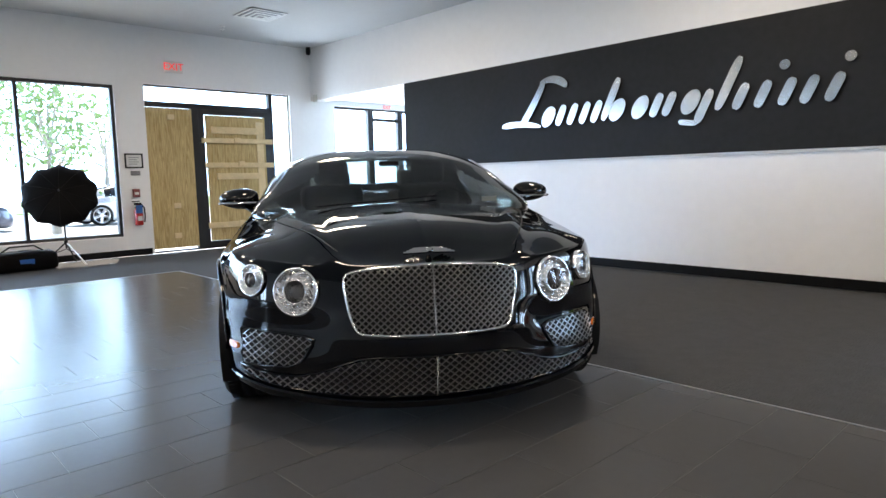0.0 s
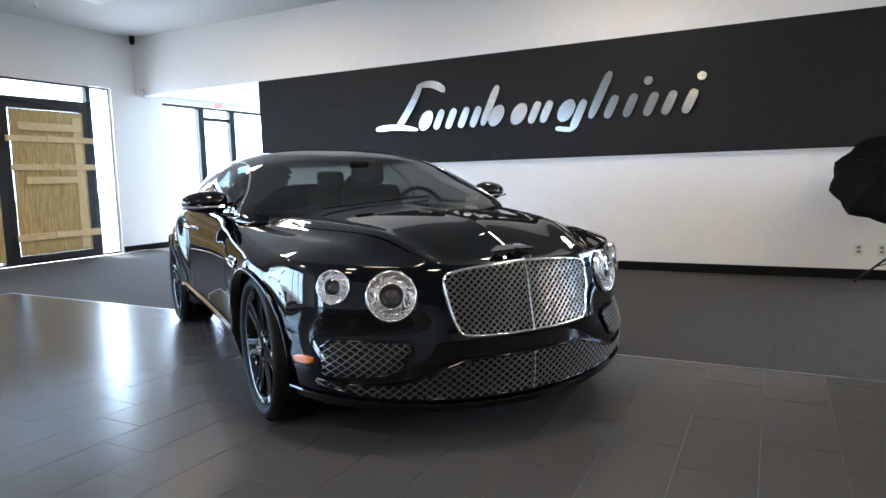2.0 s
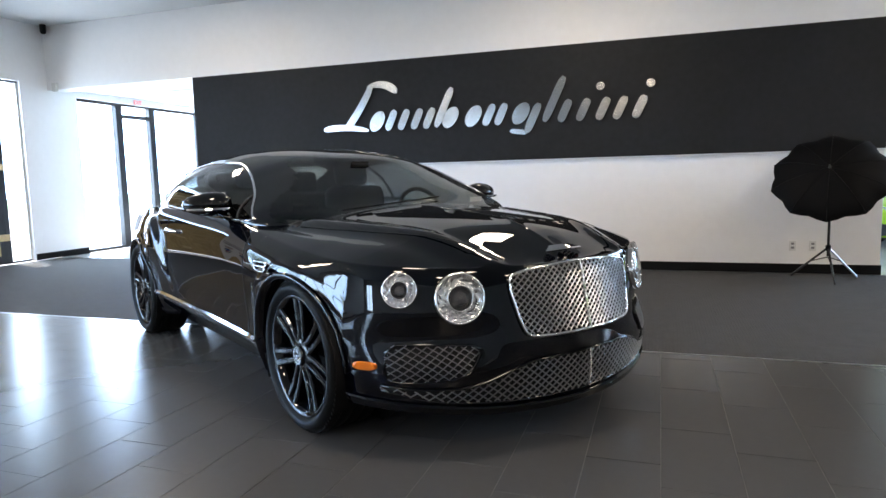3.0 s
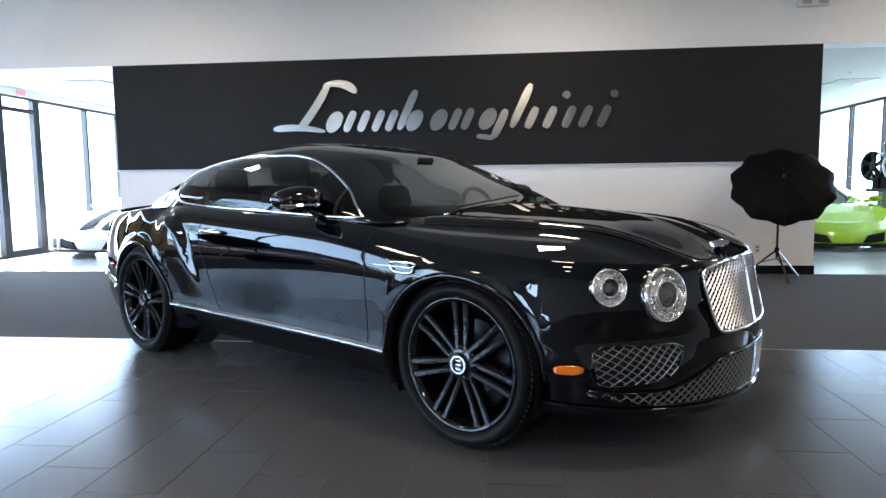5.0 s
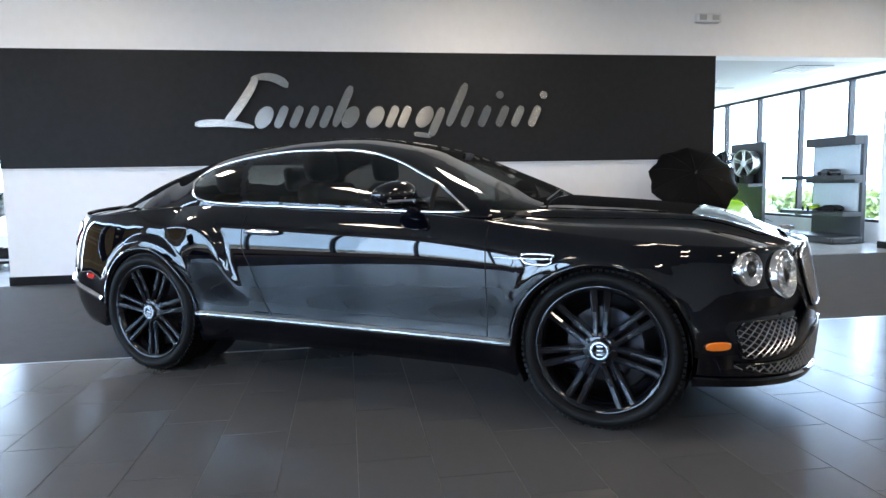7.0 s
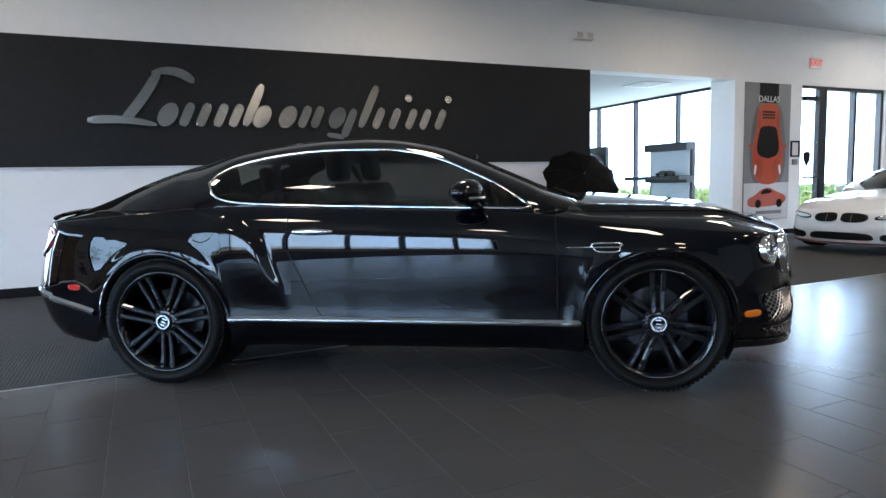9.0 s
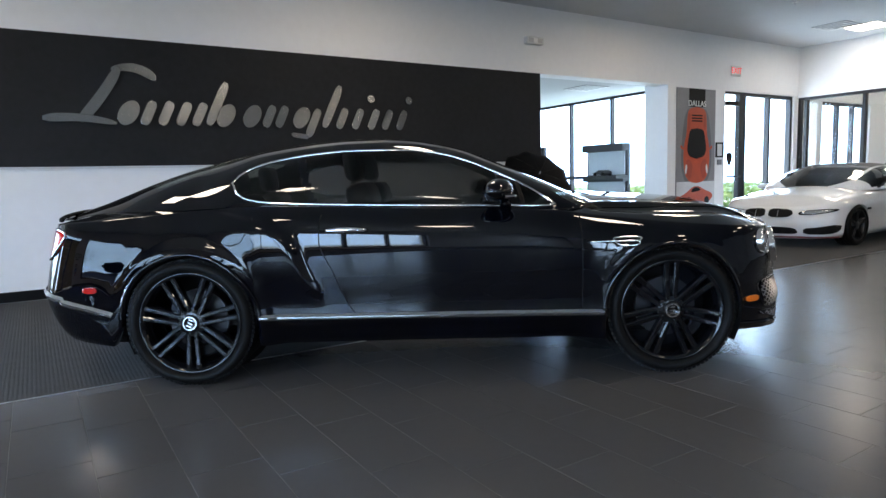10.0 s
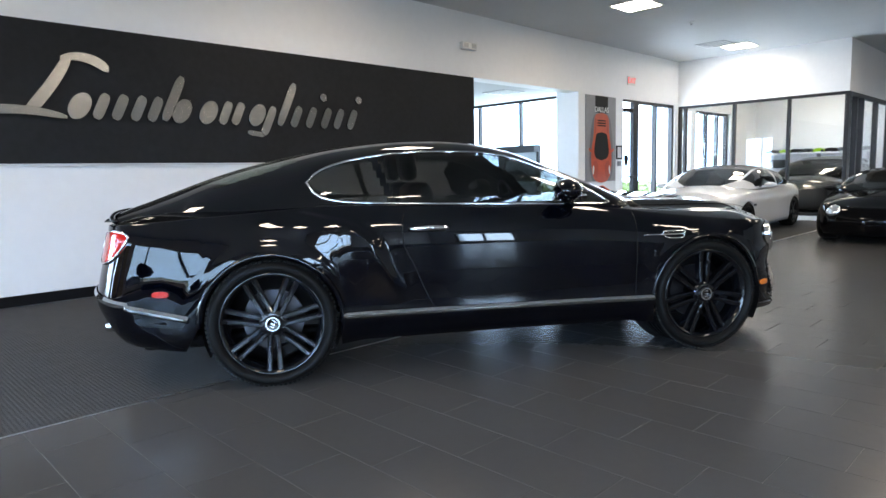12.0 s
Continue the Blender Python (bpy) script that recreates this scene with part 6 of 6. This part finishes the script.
def model_car(m, mt, label):
    e = empty("model_car", m, label, "model", "model cars")
    bm = bmesh.new()
    prism(bm, rounded([(-0.21, 0.015), (0.21, 0.015), (0.22, 0.05), (0.12, 0.07), (0.03, 0.11), (-0.10, 0.11), (-0.19, 0.08)], 2), 0.17, Matrix.Translation((0, -0.085, 0)))
    part("shell", bm, mt, e, smooth=False)
    for x in (-0.13, 0.13):
        for y in (-0.09, 0.09):
            part("wheel", lathe(bmesh.new(), [(0.0005, -0.012), (0.034, -0.012), (0.034, 0.012), (0.0005, 0.012)], 16, "Y", (x, y, 0.034)), DARK, e)


model_car(pose(7.68, 5.93, 0.51, 0, 0, 70), GREEN_PAINT, "green model car on the lower shelf")
model_car(pose(7.68, 5.48, 0.51, 0, 0, 100), DARK, "black model car on the lower shelf")
model_car(pose(7.68, 5.53, 1.11, 0, 0, 80), DG, "grey model car on the upper shelf")

rimp = empty("rim_display", pose(7.80, 7.95, 0), "charcoal display panel holding two alloy wheels", "display")
part("back_panel", boxes((0.0, 0.08, -0.50, 0.58, 0.0, 1.80), bevel=0.006), DG, rimp)
part("shelf", boxes((-0.30, 0.0, -0.50, 0.58, 0.92, 0.98), bevel=0.006), DG, rimp)
part("base_plinth", boxes((-0.45, 0.0, -0.55, 0.63, 0.0, 0.12), bevel=0.02), DG, rimp)
wm = wheel_meshes(0.30, 0.27, 0.26, 5, ALU, False)
for k, mt in ((0, ALU), (1, WHEEL_DARK)):
    a = empty("alloy_wheel", pose(7.64 - 0.10 * k, 7.72 + 0.52 * k, 1.385, 0, 0, -78), ("silver" if k == 0 else "black") + " alloy wheel mounted on the display panel", "wheel", "display wheels")
    for nm in ("rim", "spokes", "hub"):
        bm = wm[nm][0].copy()
        part(nm, bm, mt, a, smooth=True)
for nm in wm:
    wm[nm][0].free()
for k in range(3):
    e = empty("boxed_part", pose(7.62, 7.70 + 0.28 * k, 0.98), "dark boxed part on the display shelf", "box", "boxed parts")
    part("carton", boxes((-0.10, 0.10, -0.10, 0.10, 0, 0.17 + 0.05 * k), bevel=0.01), DARK, e)

# ---- office behind the glass ----
sh = empty("wall_shelf", pose(0, 0, 0), "pale wall shelf along the far office wall", "shelf")
part("board", boxes((BX - 0.42, BX, 0.75, 3.5, 1.50, 1.54), bevel=0.004), PLASTIC, sh)
for y in (0.9, 2.1, 3.35):
    part("shelf_bracket", boxes((BX - 0.36, BX, y - 0.015, y + 0.015, 1.28, 1.50), bevel=0.003), ALU, sh)
for k in range(9):
    model_car(pose(BX - 0.2, 0.95 + 0.29 * k, 1.54, 0, 0, 80 + 10 * math.sin(k * 2.1)), (DARK, GREEN_PAINT, DG)[k % 3], "small dark model car on the office shelf")
for y, w, h in ((1.15, 0.42, 0.20), (1.75, 0.36, 0.26), (2.45, 0.46, 0.18), (3.05, 0.34, 0.24)):
    e = empty("storage_box", pose(BX - 0.21, y, 1.12), "dark storage box on the low office shelf", "box", "storage boxes")
    part("carton", boxes((-0.15, 0.15, -w / 2, w / 2, 0.0, h - 0.03), bevel=0.008), DARK, e)
    part("lid", boxes((-0.16, 0.16, -w / 2 - 0.01, w / 2 + 0.01, h - 0.03, h), bevel=0.006), DG, e)
ls = empty("low_shelf", pose(0, 0, 0), "pale low shelf below the wall shelf", "shelf")
part("board", boxes((BX - 0.42, BX, 0.75, 3.5, 1.08, 1.12), bevel=0.004), PLASTIC, ls)
for y in (0.8, 2.1, 3.45):
    part("shelf_leg", boxes((BX - 0.40, BX - 0.36, y - 0.02, y + 0.02, 0.0, 1.08), bevel=0.003), ALU, ls)
dk = empty("office_desk", pose(14.3, 2.9, 0), "pale office desk behind the glass", "desk")
part("desktop", boxes((-0.9, 0.9, -0.4, 0.4, 0.71, 0.75), bevel=0.006), PLASTIC, dk)
for x in (-0.82, 0.82):
    for y in (-0.34, 0.34):
        part("leg", boxes((x - 0.025, x + 0.025, y - 0.025, y + 0.025, 0, 0.71), bevel=0.004), ALU, dk)
for k in range(2):
    e = empty("monitor", pose(13.95 + 0.75 * k, 2.95, 0.75, 0, 0, 200), "black computer monitor on the desk", "monitor", "monitors")
    part("screen", boxes((-0.27, 0.27, -0.02, 0.02, 0.12, 0.46), bevel=0.006), DARK, e)
    part("stand", boxes((-0.02, 0.02, 0.0, 0.03, 0.01, 0.2), (-0.12, 0.12, -0.08, 0.08, 0, 0.012), bevel=0.003), ALU, e)


def office_chair(m):
    e = empty("office_chair", m, "dark upholstered office chair on castors", "chair", "office chairs")
    part("seat", boxes((-0.25, 0.25, -0.25, 0.25, 0.44, 0.53), bevel=0.035), FABRIC, e)
    bm = bmesh.new()
    box(bm, -0.24, 0.24, -0.04, 0.04, 0.0, 0.62, 0.035, Matrix.Translation((0, 0.27, 0.55)) @ Matrix.Rotation(radians(-10), 4, "X"))
    part("backrest", bm, FABRIC, e)
    part("gas_stem", lathe(bmesh.new(), [(0.03, 0.10), (0.025, 0.44)], 12, "Z"), BLACK_TRIM, e)
    for k in range(5):
        a = 2 * math.pi * k / 5
        part("base_arm", tube(bmesh.new(), [(0, 0, 0.12), (0.28 * math.cos(a), 0.28 * math.sin(a), 0.07)], 0.018, 6), BLACK_TRIM, e)
        part("castor", lathe(bmesh.new(), [(0.0005, -0.02), (0.028, -0.02), (0.028, 0.02), (0.0005, 0.02)], 12, "Y", (0.28 * math.cos(a), 0.28 * math.sin(a), 0.028)), DARK, e)
    for sx in (-0.28, 0.28):
        part("armrest", boxes((sx - 0.03, sx + 0.03, -0.15, 0.15, 0.68, 0.71), (sx - 0.015, sx + 0.015, -0.02, 0.02, 0.50, 0.68), bevel=0.006), DARK, e)


office_chair(pose(12.6, 2.9, 0, 0, 0, 140))

plain_car("sports_car", "dark sports car standing inside the glazed office", SEDAN, pick_plain(SEDAN, -1.25, 0.62, 0.80, -0.35), pose(14.35, 1.33, 0, 0, 0, 178), BLACK2, 0.34, 0.26, 5, 0.925, WHEEL_DARK, step=0.1)

# ---- outside ----
structure("lawn", boxes((-60, -32, -60, 60, -0.149, -0.10), (8.8, 60, 14.0, 60, -0.149, -0.10), (8.8, 60, 6.5, 12.0, -0.149, -0.11)), mat("grass", (0.17, 0.25, 0.08), 0.9, vary=0.35, scale=1.5, bump=0.5, bump_scale=60), "strip of green lawn outside", "lawn")
LEAF = mat("tree_leaves", (0.15, 0.26, 0.08), 0.6, vary=0.4, scale=2)
BARK = mat("bark", (0.30, 0.27, 0.23), 0.9, vary=0.25, scale=8, bump=0.4, bump_scale=30)


def tree(x, y, h, spread, seed, density=900, bare=False):
    rnd = random.Random(seed)
    e = empty("tree", pose(x, y, -0.12), ("slender young tree with sparse twigs" if bare else "leafy green tree beyond the window"), "tree", "trees")
    tr = bmesh.new()
    tips = []
    tube(tr, [(0.03 * math.sin(k), 0.03 * math.cos(k * 1.3), h * 0.5 * k / 5) for k in range(6)], lambda q: 0.13 - 0.06 * q, 8)
    for k in range(11):
        a, z = k * 2.4, h * (0.32 + 0.045 * k)
        L = spread * (1.0 - 0.05 * k) * rnd.uniform(0.7, 1.1)
        mid = Vector((L * 0.5 * math.cos(a), L * 0.5 * math.sin(a), z + L * 0.25))
        end = Vector((L * math.cos(a + 0.2), L * math.sin(a + 0.2), z + L * 0.55))
        tube(tr, [(0, 0, min(z, h * 0.5)), mid, end], lambda q: 0.045 - 0.035 * q, 6)
        tips += [mid, end, (mid + end) / 2]
        for j in range(3):
            t2 = end + Vector((rnd.uniform(-0.6, 0.6), rnd.uniform(-0.6, 0.6), rnd.uniform(0, 0.8)))
            tube(tr, [mid.lerp(end, 0.5), t2], lambda q: 0.014 - 0.01 * q, 4)
            tips.append(t2)
    part("trunk", tr, BARK, e)
    lv = bmesh.new()
    for k in range(density):
        c = rnd.choice(tips) + Vector((rnd.gauss(0, 0.33), rnd.gauss(0, 0.33), rnd.gauss(0, 0.28)))
        s = rnd.uniform(0.05, 0.11)
        d1 = Vector((rnd.gauss(0, 1), rnd.gauss(0, 1), rnd.gauss(0, 1))).normalized() * s
        d2 = d1.orthogonal().normalized() * s * 0.6
        lv.faces.new([lv.verts.new(c + d1), lv.verts.new(c + d2), lv.verts.new(c - d1), lv.verts.new(c - d2)])
    part("crown", lv, LEAF, e)


tree(-16.0, 1.2, 4.6, 1.3, 3, 1250)
tree(-20.5, 3.9, 4.6, 1.3, 5, 160, True)
bm = bmesh.new()
rnd = random.Random(4)
for k in range(2600):
    c = Vector((rnd.uniform(9.2, 19), 9.0 + rnd.gauss(0, 0.45), rnd.uniform(-0.1, 0.75)))
    d1 = Vector((rnd.gauss(0, 1), rnd.gauss(0, 1), rnd.gauss(0, 1))).normalized() * 0.09
    d2 = d1.orthogonal() * 0.6
    bm.faces.new([bm.verts.new(c + d1), bm.verts.new(c + d2), bm.verts.new(c - d1), bm.verts.new(c - d2)])
tagged(part("hedge", bm, LEAF), "low green hedge outside the entrance", "hedge", kind="stuff")
SILVER = mat("silver_car_paint", (0.45, 0.46, 0.47), 0.3, metal=0.6, coat=1.0, vary=0.04, scale=2)
NAVY = mat("dark_blue_car_paint", (0.02, 0.03, 0.06), 0.3, coat=1.0, vary=0.08, scale=2)
plain_car("parked_car", "dark blue car parked outside the window", SEDAN, pick_plain(SEDAN, -1.25, 0.62, 0.80, -0.35), pose(-19.4, -1.4, -0.15, 0, 0, 88), NAVY, 0.34, 0.26, 5, 0.925, ALU, "parked cars", 0.1)
plain_car("parked_car", "silver car parked outside the window", SEDAN, pick_plain(SEDAN, -1.25, 0.62, 0.80, -0.35), pose(-20.0, 4.6, -0.15, 0, 0, 92), SILVER, 0.34, 0.26, 5, 0.925, ALU, "parked cars", 0.1)

# ---- tiled display strip: 12 by 24 inch tiles in a third bond, laid last ----
TX0, TY1, TW, TL, GAP = -4.60, 0.12, 0.2955, 0.5865, 0.003
grout = structure("floor_tiled", boxes((TX0, BX, BY, TY1, -0.05, 0.0005)), GROUT, "dark porcelain tiles laid in a staggered bond", "floor")
structure("tile_edge_trim", boxes((TX0 - 0.012, BX, TY1, TY1 + 0.012, -0.05, 0.004), (TX0 - 0.012, TX0, BY, TY1, -0.05, 0.004)), ALU, "thin metal edge between tile and carpet", "trim")


def tile_bm(w, l):
    bm = bmesh.new()
    box(bm, 0, w, 0, l, -0.004, 0.0022)
    bmesh.ops.bevel(bm, geom=[ed for ed in bm.edges if all(v.co.z > 0 for v in ed.verts)], offset=0.0007, segments=1, affect="EDGES")
    return bm


tile_me = bpy.data.meshes.new("tile")
_b = tile_bm(TW - GAP, TL - GAP)
_b.to_mesh(tile_me)
_b.free()
tile_me.materials.append(TILE)
rest_v, rest_f = [], []
count = 0
k0 = math.floor((TX0 + 0.65) / TW)
for k in range(k0, math.ceil((BX + 0.65) / TW)):
    x0 = -0.65 + k * TW
    x1 = min(x0 + TW, BX)
    xa = max(x0, TX0)
    off = (-1.375 - 0.1955 * (k + 1)) % TL
    y = TY1 - ((TY1 - off) % TL)
    rows_y = [(y, TY1)] if TY1 - y > 0.03 else []
    while y > BY:
        rows_y.append((max(y - TL, BY), y))
        y -= TL
    for ya, yb in rows_y:
        full = abs(x1 - xa - TW) < 1e-6 and abs(yb - ya - TL) < 1e-6
        if full and -3.7 < xa < 4.2 and ya > -5.2 and count < 300:
            o = new("tile", tile_me)
            o.parent = grout
            o.location = (xa + GAP / 2, ya + GAP / 2, 0.0)
            count += 1
        elif x1 - xa > 0.02 and yb - ya > 0.02:
            n = len(rest_v)
            g = GAP / 2
            rest_v += [(xa + g, ya + g, 0), (x1 - g, ya + g, 0), (x1 - g, yb - g, 0), (xa + g, yb - g, 0), (xa + g + .0007, ya + g + .0007, .0022), (x1 - g - .0007, ya + g + .0007, .0022), (x1 - g - .0007, yb - g - .0007, .0022), (xa + g + .0007, yb - g - .0007, .0022)]
            rest_f += [(n + 4, n + 5, n + 6, n + 7)] + [(n + i, n + (i + 1) % 4, n + 4 + (i + 1) % 4, n + 4 + i) for i in range(4)]
me = bpy.data.meshes.new("outer_tiles")
me.from_pydata(rest_v, [], rest_f)
me.materials.append(TILE)
o = new("outer_tiles", me)
o.parent = grout
tagged(o, kind="stuff")
